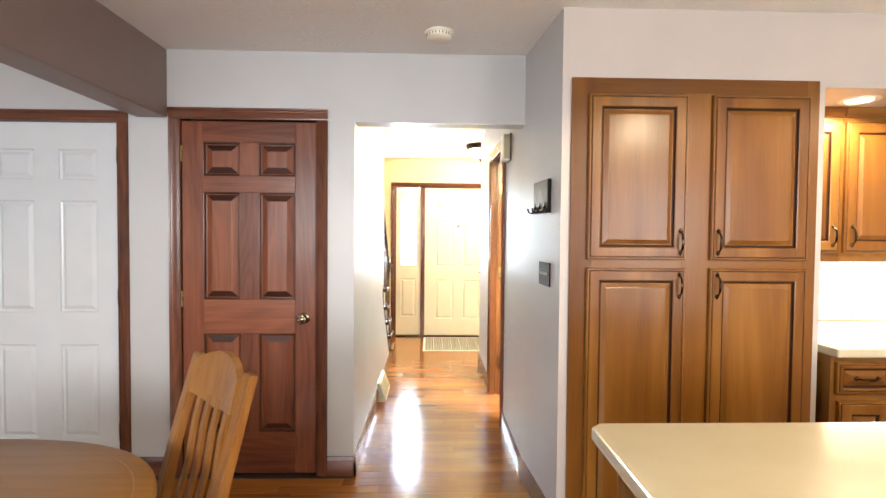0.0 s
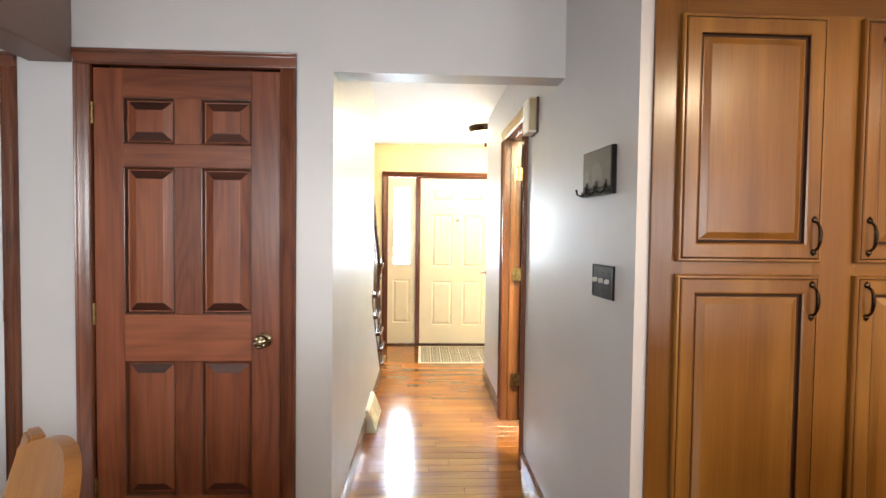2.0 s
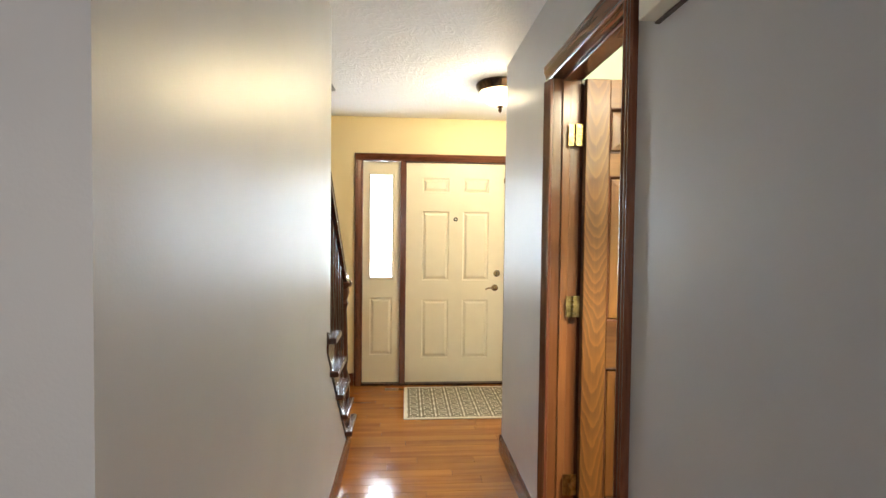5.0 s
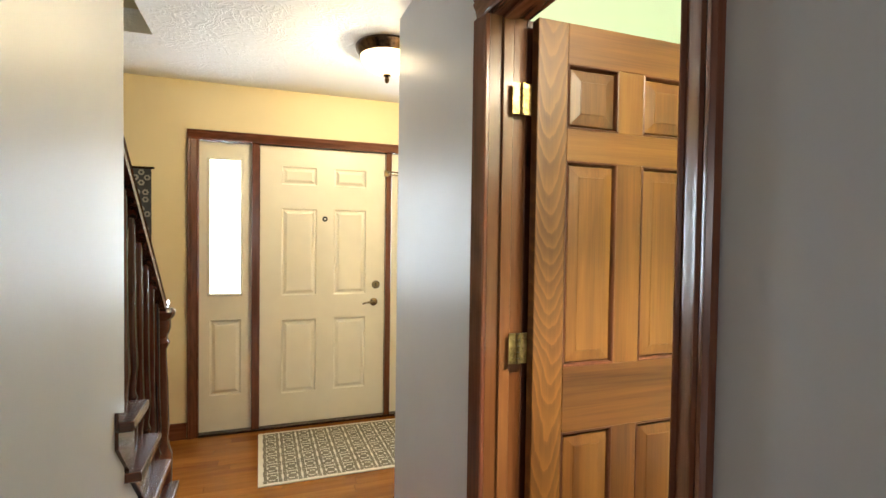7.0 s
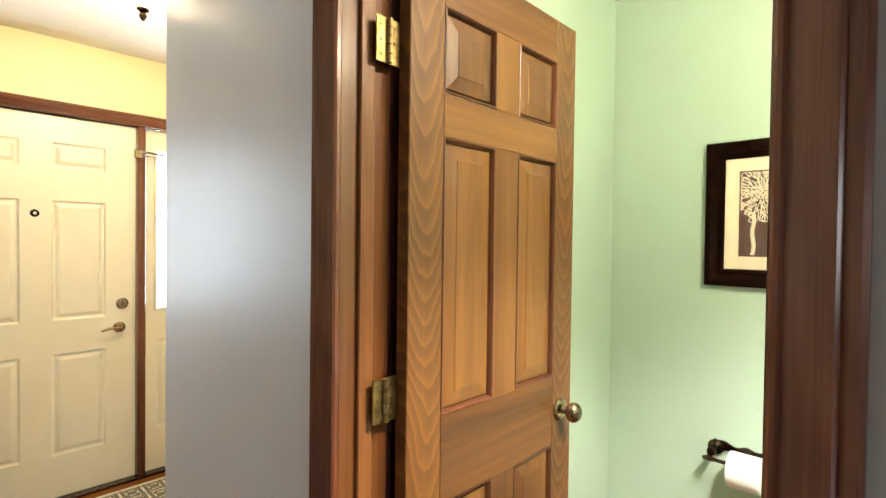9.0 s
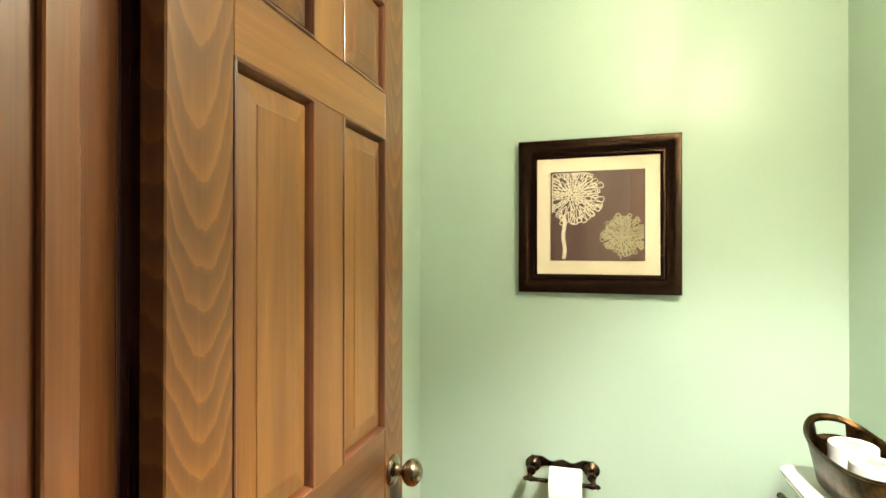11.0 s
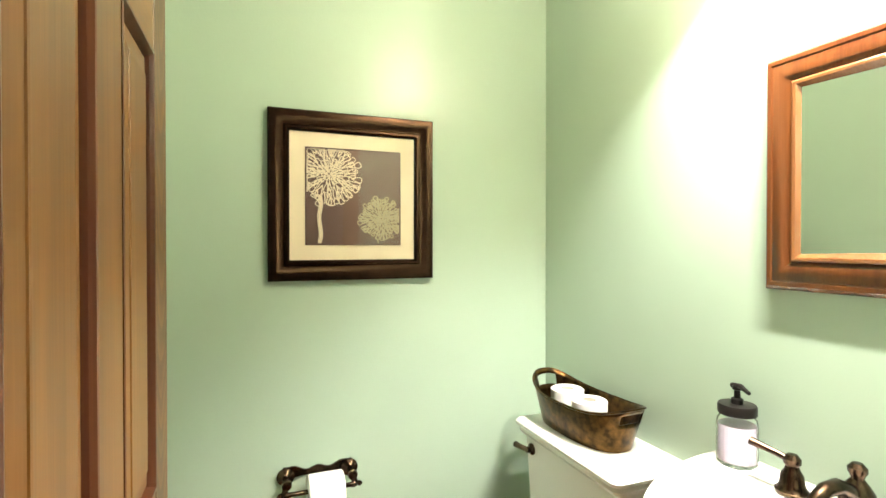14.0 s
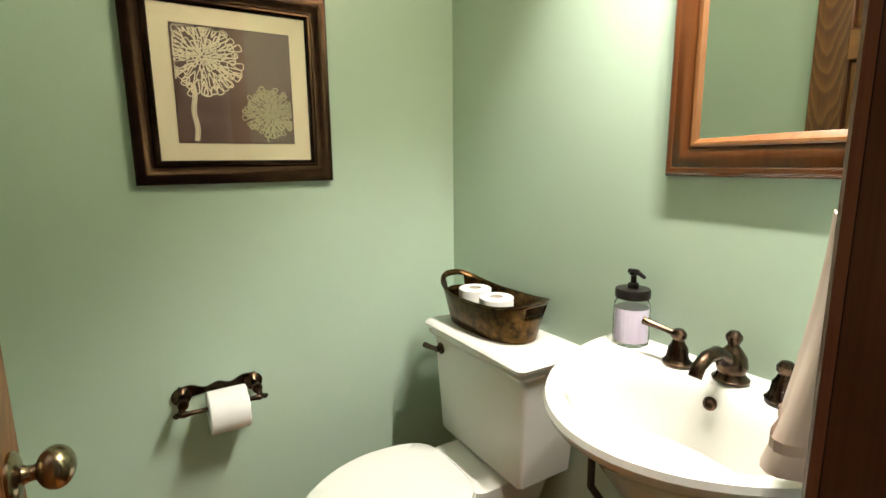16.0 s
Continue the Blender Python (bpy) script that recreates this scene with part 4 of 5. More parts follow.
# ---------- kitchen ----------
def cabinet_door(parent, x0, x1, z0, z1, y, handle=None, stile=0.058, name="cabinet_door"):
    """Raised-panel door proud of its frame, with dark glaze in the grooves. Faces -y."""
    w = part(name, rings(x0, x1, z0, z1, [(0.0, 0.0), (0.0, -0.014), (0.004, -0.019), (0.010, -0.019)], y=y, close=False), CAB_V, parent)
    part("glaze_line", rings(x0 + 0.010, x1 - 0.010, z0 + 0.010, z1 - 0.010, [(0, -0.019), (0.0015, -0.0165), (0.003, -0.019)], y=y, close=False), GLAZE, w)
    part("frame", rings(x0 + 0.013, x1 - 0.013, z0 + 0.013, z1 - 0.013, [(0, -0.019), (0.003, -0.022), (stile - 0.018, -0.022), (stile - 0.013, -0.019)], y=y, close=False), CAB_V, w)
    part("glaze_line", rings(x0 + stile, x1 - stile, z0 + stile, z1 - stile, [(0, -0.019), (0.003, -0.010), (0.010, -0.010)], y=y, close=False), GLAZE, w)
    s2 = stile + 0.010
    part("raised_panel", rings(x0 + s2, x1 - s2, z0 + s2, z1 - s2, [(0, -0.010), (0.003, -0.010), (0.020, -0.018), (0.023, -0.019)], y=y), CAB_V, w)
    if handle:
        hx, hz, upright, half = handle
        path = []
        for k in range(9):
            u = -1 + k / 4
            d = -0.022 - 0.026 * (1 - u * u) ** 0.5 if abs(u) < 1 else -0.022
            path.append((hx, y + d, hz + half * u) if upright else (hx + half * u, y + d, hz))
        bm = tube(path, [0.0045, 0.004, 0.005, 0.0058, 0.0062, 0.0058, 0.005, 0.004, 0.0045])
        for s in (-1, 1):
            c = (hx, y - 0.0215, hz + s * half * 1.03) if upright else (hx + s * half * 1.03, y - 0.0215, hz)
            add_lathe(bm, [(0, 0), (0.010, 0), (0.009, 0.004), (0.005, 0.008), (0, 0.009)], Matrix.Translation(c) @ pose(0, 0, 0, 90), 10)
            tail = (hx, y - 0.023, hz + s * half * 1.28) if upright else (hx + s * half * 1.28, y - 0.023, hz)
            add_tube(bm, [c, tail], [0.006, 0.003])
        part("handle", bm, BRONZE, w, "dark bronze pull handle", True)
    return w


pantry = thing("pantry_cabinet", "tall built-in maple pantry cabinet with four raised-panel doors", "cabinet")
part("carcass", boxes((0.72, 1.834, YP + 0.012, 3.215, 0.1, 2.125)), CAB_V, pantry)
for x0, x1 in ((0.699, 0.80), (1.215, 1.350), (1.780, 1.840)):
    part("face_stile", boxes((x0, x1, YP - 0.012, YP + 0.012, 0.0, 2.125 if x0 != 1.215 else 2.06), bevel=0.001), CAB_V, pantry)
for z0, z1 in ((2.045, 2.125), (1.25, 1.32), (0.0, 0.14)):
    part("face_rail", boxes((0.80, 1.780, YP - 0.0112, YP + 0.0112, z0, z1)), CAB_H, pantry)
YD = YP - 0.012
cabinet_door(pantry, 0.774, 1.227, 1.303, 2.049, YD, (1.197, 1.385, True, 0.048))
cabinet_door(pantry, 1.340, 1.791, 1.303, 2.049, YD, (1.372, 1.385, True, 0.048))
cabinet_door(pantry, 0.774, 1.227, 0.13, 1.264, YD, (1.197, 1.186, True, 0.048))
cabinet_door(pantry, 1.340, 1.791, 0.13, 1.264, YD, (1.372, 1.186, True, 0.048))

# wall cabinets, base cabinets and worktop in the recess
for i, (x0, x1) in enumerate(((1.90, 2.252), (2.256, 2.75), (2.754, 3.25), (3.254, 3.75))):
    wc = thing("wall_cabinet", "maple wall cabinet with a raised-panel door above the worktop", "cabinet", group="kitchen wall cabinets")
    part("carcass", boxes((x0, x1, 2.902, 3.215, 1.31, 2.05)), CAB_V, wc)
    cabinet_door(wc, x0 + 0.01, x1 - 0.01, 1.33, 2.03, 2.902, (x1 - 0.05 if i == 0 else x0 + 0.05, 1.42, True, 0.048), 0.062)
    part("crown", prism([(2.89, 2.05), (2.865, 2.098), (3.2, 2.098), (3.2, 2.05)], "x", x0, x1), CAB_H, wc)
    part("light_rail", boxes((x0, x1, 2.895, 2.915, 1.282, 1.312), bevel=0.003), CAB_H, wc)
for i, (x0, x1) in enumerate(((1.895, 2.205), (2.209, 2.75), (2.754, 3.30), (3.304, 3.85))):
    bc = thing("base_cabinet", "maple base cabinet with a drawer above a raised-panel door", "cabinet", group="kitchen base cabinets")
    part("carcass", boxes((x0, x1, 2.50, 3.215, 0.1, 0.872)), CAB_V, bc)
    part("toe_kick", boxes((x0, x1, 2.57, 3.2, 0.0, 0.1)), GLAZE, bc)
    cabinet_door(bc, x0 + 0.018, x1 - 0.018, 0.70, 0.845, 2.50, ((x0 + x1) / 2, 0.772, False, 0.048), 0.028, "drawer_front")
    cabinet_door(bc, x0 + 0.03, x1 - 0.03, 0.13, 0.665, 2.50, None, 0.06)
wt = finish("worktop", boxes((1.892, 4.3, 2.455, 3.215, 0.872, 0.912), bevel=0.008, seg=3), COUNTER)
tagged(wt, "cream solid-surface worktop over the base cabinets", "worktop")
bs = thing("backsplash", "cream stone tile backsplash lit from above", "backsplash", kind="structure")
part("grout_bed", boxes((1.892, 3.7, 3.206, 3.2195, 0.914, 1.31)), GROUT, bs)
ul = thing("under_cabinet_light", "bright under-cabinet strip light", "light", Matrix.Translation((2.75, 3.02, 1.303)))
part("housing", boxes((-0.8, 0.8, -0.03, 0.03, -0.012, 0.005), bevel=0.003), WHITE_PLASTIC, ul)
part("diffuser", boxes((-0.78, 0.78, -0.022, 0.022, -0.016, -0.012)), glow("lit_strip", (1, 0.86, 0.62), 60.0), ul, "glowing strip")

def recessed(x, y, z, watts):
    r = thing("recessed_light", "white recessed downlight in the ceiling", "ceiling light", Matrix.Translation((x, y, z)), "kitchen downlights")
    part("trim_ring", lathe([(0.055, 0.0), (0.085, 0.0), (0.088, -0.004), (0.080, -0.008), (0.058, -0.006), (0.055, 0.0)], None, 28), WHITE_PLASTIC, r, smooth=True)
    part("bulb", lathe([(0, -0.001), (0.057, -0.001), (0.05, -0.006), (0, -0.009)], None, 24), glow("lit_lens", (1, 0.82, 0.55), 14.0), r, "glowing lens", True)
    lamp("downlight_bulb", "SPOT", (x, y, z - 0.03), watts, (1, 0.82, 0.56), 0.11, aim=(x, y + 0.001, 0)).data.spot_size = radians(165)


recessed(2.2, 2.74, 2.10, 48)
recessed(1.85, 0.45, CEIL, 145)
# extra downlight added as kitchen fill; unseen, at an assumed spot
recessed(3.3, 0.9, CEIL, 45)

isl = thing("kitchen_island", "kitchen island with a cream solid-surface top on dark maple cabinets", "island")
top = [(0.462, -0.35), (2.4, -0.35), (2.4, 1.565), (0.50, 1.545), (0.474, 1.52)]
bm = prism(top, "z", 0.893, 0.93)
bmesh.ops.bevel(bm, geom=[e for e in bm.edges if abs(e.verts[0].co.z - e.verts[1].co.z) < 1e-4], offset=0.009, segments=3, profile=0.6, affect="EDGES")
part("top", bm, COUNTER, isl, "cream solid-surface top with eased edges", True)
part("cabinet_body", boxes((0.53, 2.34, -0.28, 1.49, 0.1, 0.892)), CAB_V, isl)
part("toe_kick", boxes((0.58, 2.3, -0.22, 1.43, 0.0, 0.1)), GLAZE, isl)
for y0, y1 in ((-0.22, 0.62), (0.65, 1.43)):
    bm = rings(y0, y1, 0.16, 0.85, [(0, 0), (0.0, -0.012), (0.055, -0.014), (0.06, -0.006), (0.075, -0.006), (0.095, -0.013)], m=pose(0.53, 0, 0, 0, 0, 90) @ Matrix.Scale(-1, 4, (0, 1, 0)))
    part("end_panel", bm, CAB_V, isl)

# ---------- dining corner ----------
tb = thing("dining_table", "light oak dining table with rounded corners", "table", Matrix.Translation((-1.36, 1.14, 0)))
def rounded(a, b, r_exp, n=64):
    return [(a * math.copysign(abs(math.cos(t)) ** r_exp, math.cos(t)), b * math.copysign(abs(math.sin(t)) ** r_exp, math.sin(t))) for t in (2 * math.pi * k / n for k in range(n))]
shape = rounded(0.79, 0.755, 0.72)
loops = [[(x * s, y * s, z) for x, y in shape] for s, z in ((0.97, 0.722), (0.995, 0.726), (1.0, 0.735), (0.995, 0.746), (0.985, 0.75))]
part("tabletop", loft(loops), TABLE_WOOD, tb, smooth=True)
part("edge_inlay", loft([[(x * s, y * s, 0.7503) for x, y in shape] for s in (0.935, 0.94)], False, False), gloss("table_line", (0.30, 0.14, 0.04), 0.4), tb, "thin darker line near the edge")
part("apron", loft([[(x * 0.8, y * 0.8, z) for x, y in shape] for z in (0.63, 0.722)]), CHAIR_WOOD, tb)
part("pedestal", lathe([(0, 0.08), (0.09, 0.08), (0.11, 0.14), (0.07, 0.22), (0.10, 0.36), (0.085, 0.5), (0.06, 0.56), (0.11, 0.63), (0, 0.63)], None, 24), CHAIR_WOOD, tb, smooth=True)
for k in range(4):
    a = math.pi / 4 + k * math.pi / 2
    part("foot", tube([(0.08 * math.cos(a), 0.08 * math.sin(a), 0.15), (0.25 * math.cos(a), 0.25 * math.sin(a), 0.09), (0.45 * math.cos(a), 0.45 * math.sin(a), 0.035)], [0.04, 0.035, 0.033], 10), CHAIR_WOOD, tb, smooth=True)

chair = thing("dining_chair", "light oak dining chair with slatted back and shaped crest rail", "chair", pose(-0.828, 1.63, 0, 0, 0, -45))
# local +y points to the back of the chair, away from the table
lean = math.tan(radians(13))
part("seat", loft([[(x * s, y * s - 0.01, z) for x, y in rounded(0.215, 0.205, 0.55, 40)] for s, z in ((0.9, 0.425), (1.0, 0.435), (1.0, 0.45), (0.95, 0.458), (0.5, 0.452))]), CHAIR_WOOD, chair, smooth=True)
for sx in (-1, 1):
    part("leg", tube([(sx * 0.18, -0.17, 0.0), (sx * 0.175, -0.165, 0.43)], [0.017, 0.023], 10), CHAIR_WOOD, chair, smooth=True)
    x = sx * 0.19
    prof = [(0.20 - 0.06, 0.0), (0.195, 0.42), (0.20, 0.46), (0.20 + lean * 0.25, 0.71), (0.20 + lean * 0.54 + 0.015, 1.0)]
    wid = [(0.018, 0.018), (0.022, 0.02), (0.022, 0.02), (0.026, 0.016), (0.028, 0.013)]
    loops = []
    for (y, z), (a, b) in zip(prof, wid):
        loops.append([(x - a, y - b, z), (x + a, y - b, z), (x + a, y + b, z + 0.0), (x - a, y + b, z + 0.0)])
    post = loft(loops)
    bmesh.ops.bevel(post, geom=list(post.edges), offset=0.005, segments=2, affect="EDGES")
    part("back_post", post, CHAIR_WOOD, chair, smooth=True)
n = 14
def crest(u, low):
    z_top = 0.985 + 0.045 * (1 - u * u)
    return z_top if not low else 0.885 - 0.02 * (1 - abs(u))
loops = []
for k in range(n + 1):
    u = -1 + 2 * k / n
    x = u * 0.165
    bow = 0.022 * (1 - u * u)
    zl, zt = crest(u, True), crest(u, False)
    yl, yt = 0.20 + lean * (zl - 0.46) + bow, 0.20 + lean * (zt - 0.46) + bow
    loops.append([(x, yl - 0.011, zl), (x, yl + 0.011, zl), (x, yt + 0.011, zt), (x, yt - 0.011, zt)])
part("crest_rail", loft(loops), CHAIR_WOOD, chair, smooth=True)
for k in range(4):
    x = -0.102 + k * 0.068
    pts = [(0.20, 0.455), (0.235, 0.56), (0.27, 0.68), (0.29, 0.80), (0.315, 0.895)]
    loops = [[(x - 0.013, y - 0.006, z), (x + 0.013, y - 0.006, z), (x + 0.013, y + 0.006, z), (x - 0.013, y + 0.006, z)] for y, z in pts]
    part("back_slat", loft(loops), CHAIR_WOOD, chair, smooth=False)
for x0, y0, x1, y1 in ((-0.178, -0.165, -0.185, 0.15), (0.178, -0.165, 0.185, 0.15), (-0.18, -0.01, 0.18, -0.01)):
    part("stretcher", tube([(x0, y0, 0.18), (x1, y1, 0.18)], 0.010, 10), CHAIR_WOOD, chair, smooth=True)

# ---------- bathroom ----------
# framed print; built in x/z facing -y, then turned to face the room
pic = thing("framed_picture", "dark bronze framed flower print with wide cream mat", "picture", pose(BX, 4.168, 1.521, 0, 0, -90))
FR = [(0.0, 0.0), (0.0, -0.022), (0.004, -0.026), (0.018, -0.027), (0.030, -0.020), (0.046, -0.018), (0.050, -0.022), (0.056, -0.022), (0.062, -0.016), (0.064, -0.008)]
S = 0.263
part("frame", rings(-S, S, -S, S, FR, close=False), FRAME_DARK, pic, "glossy dark bronze moulding", True)
part("mat_board", boxes((-0.202, 0.202, -0.009, -0.006, -0.202, 0.202)), MATBOARD, pic, "cream mat board")
A = 0.150
part("print", boxes((-A, A, -0.0105, -0.009, -A, A)), ART_TAUPE, pic, "taupe and brown print")
part("print_panel", boxes((-A, -A + 0.115, -0.0108, -0.0105, -A, A)), ART_BROWN, pic)
part("print_border", rings(-A - 0.003, A + 0.003, -A - 0.003, A + 0.003, [(0, -0.0095), (0, -0.0112), (0.004, -0.0112), (0.004, -0.0095)], close=False), ART_BROWN, pic)


def ribbon(bm, pts, width, y):
    """A flat inked line in the print, kept inside its edge."""
    pts = [Vector((max(-A + 0.003, min(A - 0.003, p[0])), max(-A + 0.003, min(A - 0.003, p[1])))) for p in pts]
    side = []
    for i, p in enumerate(pts):
        d = pts[min(i + 1, len(pts) - 1)] - pts[max(i - 1, 0)]
        if d.length < 1e-6:
            d = Vector((1, 0))
        d.normalize()
        nrm = Vector((-d.y, d.x)) * width / 2
        side.append((bm.verts.new((p.x + nrm.x, y, p.y + nrm.y)), bm.verts.new((p.x - nrm.x, y, p.y - nrm.y))))
    for (a, b), (c, d) in zip(side, side[1:]):
        bm.faces.new((a, b, d, c))


def flower(cx, cz, radius, width, y, seed):
    rng = random.Random(seed)
    bm = bmesh.new()
    for ring_i, (r0, r1, count) in enumerate(((0.03, 0.22, 9), (0.12, 0.40, 13), (0.26, 0.58, 17), (0.42, 0.77, 21), (0.58, 0.92, 24), (0.72, 1.0, 27))):
        for k in range(count):
            a = 2 * math.pi * (k + 0.5 * (ring_i % 2)) / count + rng.uniform(-0.13, 0.13)
            ra, rb = radius * r0 * rng.uniform(0.9, 1.1), radius * r1 * rng.uniform(0.84, 1.1)
            half = math.pi / count * rng.uniform(0.6, 1.05)
            pts = []
            for j in range(11):
                u = j / 10
                if u <= 0.5:
                    r = ra + (rb - ra) * math.sin(u * math.pi)
                    off = -half * math.sin(u * math.pi) ** 0.6 * (1 - (2 * u) ** 5 * 0.9)
                else:
                    r = ra + (rb - ra) * math.sin(u * math.pi)
                    off = half * math.sin(u * math.pi) ** 0.6 * (1 - (2 * (1 - u)) ** 5 * 0.9)
                pts.append((cx + r * math.cos(a + off), cz + r * math.sin(a + off) * 0.93))
            ribbon(bm, pts, width * rng.uniform(0.7, 1.3), y + 0.00001 * (k % 7))
    return bm


part("flower_ink", flower(-0.080, 0.072, 0.108, 0.0034, -0.0112, 3), ART_CREAM, pic, "cream line-drawn dahlia")
bm = bmesh.new()
for s in (-1, 1):
    ribbon(bm, [(-0.108 + s * 0.005 + 0.003 * math.sin(k), 0.0 - k * 0.0147) for k in range(11)], 0.0028, -0.0113)
ribbon(bm, [(-0.108 + 0.003 * math.sin(k), 0.0 - k * 0.0147) for k in range(11)], 0.006, -0.0112)
part("stem_ink", bm, ART_CREAM, pic)
part("flower_ink", flower(0.088, -0.066, 0.074, 0.0036, -0.0112, 8), ART_OLIVE, pic, "faint olive dahlia")
bm = bmesh.new()
ribbon(bm, [(0.075, -0.135), (0.078, -0.15)], 0.004, -0.0112)
part("stem_ink", bm, ART_OLIVE, pic)
g = part("pane", boxes((-0.203, 0.203, -0.0150, -0.0130, -0.203, 0.203)), CLEAR, pic, "clear picture glass")
g.visible_shadow = False

# paper holder on the east wall
th = thing("toilet_paper_holder", "oil-rubbed bronze toilet paper holder with scrolled back plate", "paper holder", pose(BX, 4.283, 0.636, 0, 0, -90))
bm = bmesh.new()
prof = []
for k in range(25):
    u = -1 + k / 12
    prof.append((u * 0.105, 0.012 + 0.016 * abs(u) ** 3 + 0.010 * math.cos(u * math.pi * 1.5) ** 2))
for k in range(24, -1, -1):
    u = -1 + k / 12
    prof.append((u * 0.105, -0.002 - 0.016 * abs(u) ** 3))
add_prism(bm, [(x, z + 0.02) for x, z in prof], "y", -0.008, 0.0)
part("back_plate", bm, BRONZE, th)
for s in (-1, 1):
    bm = lathe([(0, 0), (0.026, 0), (0.027, 0.006), (0.018, 0.011), (0.010, 0.018), (0.009, 0.045), (0.012, 0.052), (0.016, 0.060), (0.014, 0.070), (0, 0.074)], pose(s * 0.098, -0.004, 0.02, 90), 16)
    add_tube(bm, [(s * 0.098, -0.064, 0.014), (s * 0.108, -0.074, -0.006)], [0.010, 0.008])
    part("post", bm, BRONZE, th, smooth=True)
bar = [(-0.125, 0.004), (-0.118, 0.009), (-0.112, 0.006), (-0.1, 0.010), (-0.085, 0.007), (0.085, 0.007), (0.1, 0.010), (0.112, 0.006), (0.118, 0.009), (0.125, 0.004)]
part("roller", lathe([(0, -0.127)] + [(r, h) for h, r in bar] + [(0, 0.127)], pose(0, -0.074, -0.006, 0, 90), 14), BRONZE, th, smooth=True)


def paper_roll(m, r=0.052, w=0.10, tail=False, label="white toilet paper roll"):
    root = thing("toilet_roll", label, "toilet paper", m, "toilet rolls")
    prof = [(0.021, -w / 2), (r - 0.003, -w / 2), (r, -w / 2 + 0.003), (r, w / 2 - 0.003), (r - 0.003, w / 2), (0.021, w / 2)]
    part("paper", lathe(prof, None, 32), PAPER, root, smooth=True)
    part("core", lathe([(0.021, -w / 2), (0.0195, -w / 2), (0.0195, w / 2), (0.021, w / 2)], None, 20), CORE, root, "cardboard core")
    return root


paper_roll(pose(BX - 0.074, 4.268, 0.616, 90), 0.061, 0.105, label="white toilet paper roll on the bronze holder")

# toilet, backed on the south wall
toi = thing("toilet", "white porcelain two-piece toilet with closed lid", "toilet", Matrix.Translation((1.655, BY0, 0)))
def rrect(a, b, r, n=6):
    pts = []
    for cx, cy, s in ((a - r, b - r, 0), (-a + r, b - r, 1), (-a + r, -b + r, 2), (a - r, -b + r, 3)):
        for k in range(n + 1):
            t = (s + k / n) * math.pi / 2
            pts.append((cx + r * math.cos(t), cy + r * math.sin(t)))
    return pts
def stack(rows, cy):
    return loft([[(x, y + cy, z) for x, y in rrect(a, b, min(r, a - 0.001, b - 0.001))] for a, b, r, z in rows])
part("tank", stack([(0.188, 0.085, 0.012, 0.455), (0.198, 0.09, 0.012, 0.465), (0.215, 0.098, 0.012, 0.70), (0.218, 0.100, 0.012, 0.775)], 0.118), PORCELAIN, toi, smooth=True)
part("tank_lid", stack([(0.221, 0.103, 0.015, 0.775), (0.228, 0.110, 0.018, 0.779), (0.231, 0.114, 0.02, 0.788), (0.226, 0.110, 0.018, 0.797), (0.238, 0.121, 0.022, 0.804), (0.241, 0.124, 0.024, 0.813), (0.235, 0.118, 0.022, 0.820), (0.20, 0.09, 0.03, 0.8215)], 0.126), PORCELAIN, toi, "stepped tank lid", True)
def egg(w, back, frontl, s, z, n=44):
    pts = []
    for k in range(n):
        t = 2 * math.pi * k / n
        y = math.sin(t)
        if y > 0:
            pts.append((w * s * math.cos(t) * (1 - 0.10 * y), 0.478 + frontl * s * y, z))
        else:
            pts.append((w * s * math.copysign(abs(math.cos(t)) ** 0.45, math.cos(t)) * (1 - 0.08 * abs(y)), 0.478 - back * s * abs(y) ** 0.62, z))
    return pts
part("bowl", loft([egg(0.11, 0.20, 0.13, 1.0, 0.0), egg(0.105, 0.20, 0.12, 1.0, 0.10), egg(0.12, 0.20, 0.16, 1.0, 0.22), egg(0.17, 0.21, 0.22, 1.0, 0.345), egg(0.185, 0.215, 0.245, 1.0, 0.405), egg(0.18, 0.21, 0.24, 1.0, 0.42)]), PORCELAIN, toi, smooth=True)
part("bowl_shelf", stack([(0.10, 0.13, 0.04, 0.30), (0.13, 0.14, 0.04, 0.405), (0.13, 0.14, 0.04, 0.438), (0.12, 0.13, 0.04, 0.442)], 0.16), PORCELAIN, toi, smooth=True)
part("seat_ring", loft([egg(0.180, 0.20, 0.248, s, z) for s, z in ((0.97, 0.421), (1.0, 0.425), (1.0, 0.437), (0.98, 0.442))]), PORCELAIN, toi, "white toilet seat", True)
part("seat_lid", loft([egg(0.178, 0.195, 0.246, s, z) for s, z in ((0.98, 0.443), (1.0, 0.447), (0.995, 0.458), (0.95, 0.466), (0.7, 0.471), (0.3, 0.472))]), PORCELAIN, toi, "closed white lid", True)
bm = lathe([(0, 0), (0.018, 0), (0.018, 0.006), (0.010, 0.012), (0.009, 0.022), (0, 0.024)], pose(0.178, 0.216, 0.735, -90), 14)
add_tube(bm, [(0.178, 0.232, 0.735), (0.20, 0.240, 0.735), (0.235, 0.244, 0.733)], [0.008, 0.008, 0.010])
part("flush_lever", bm, BRONZE, toi, "bronze flush lever", True)

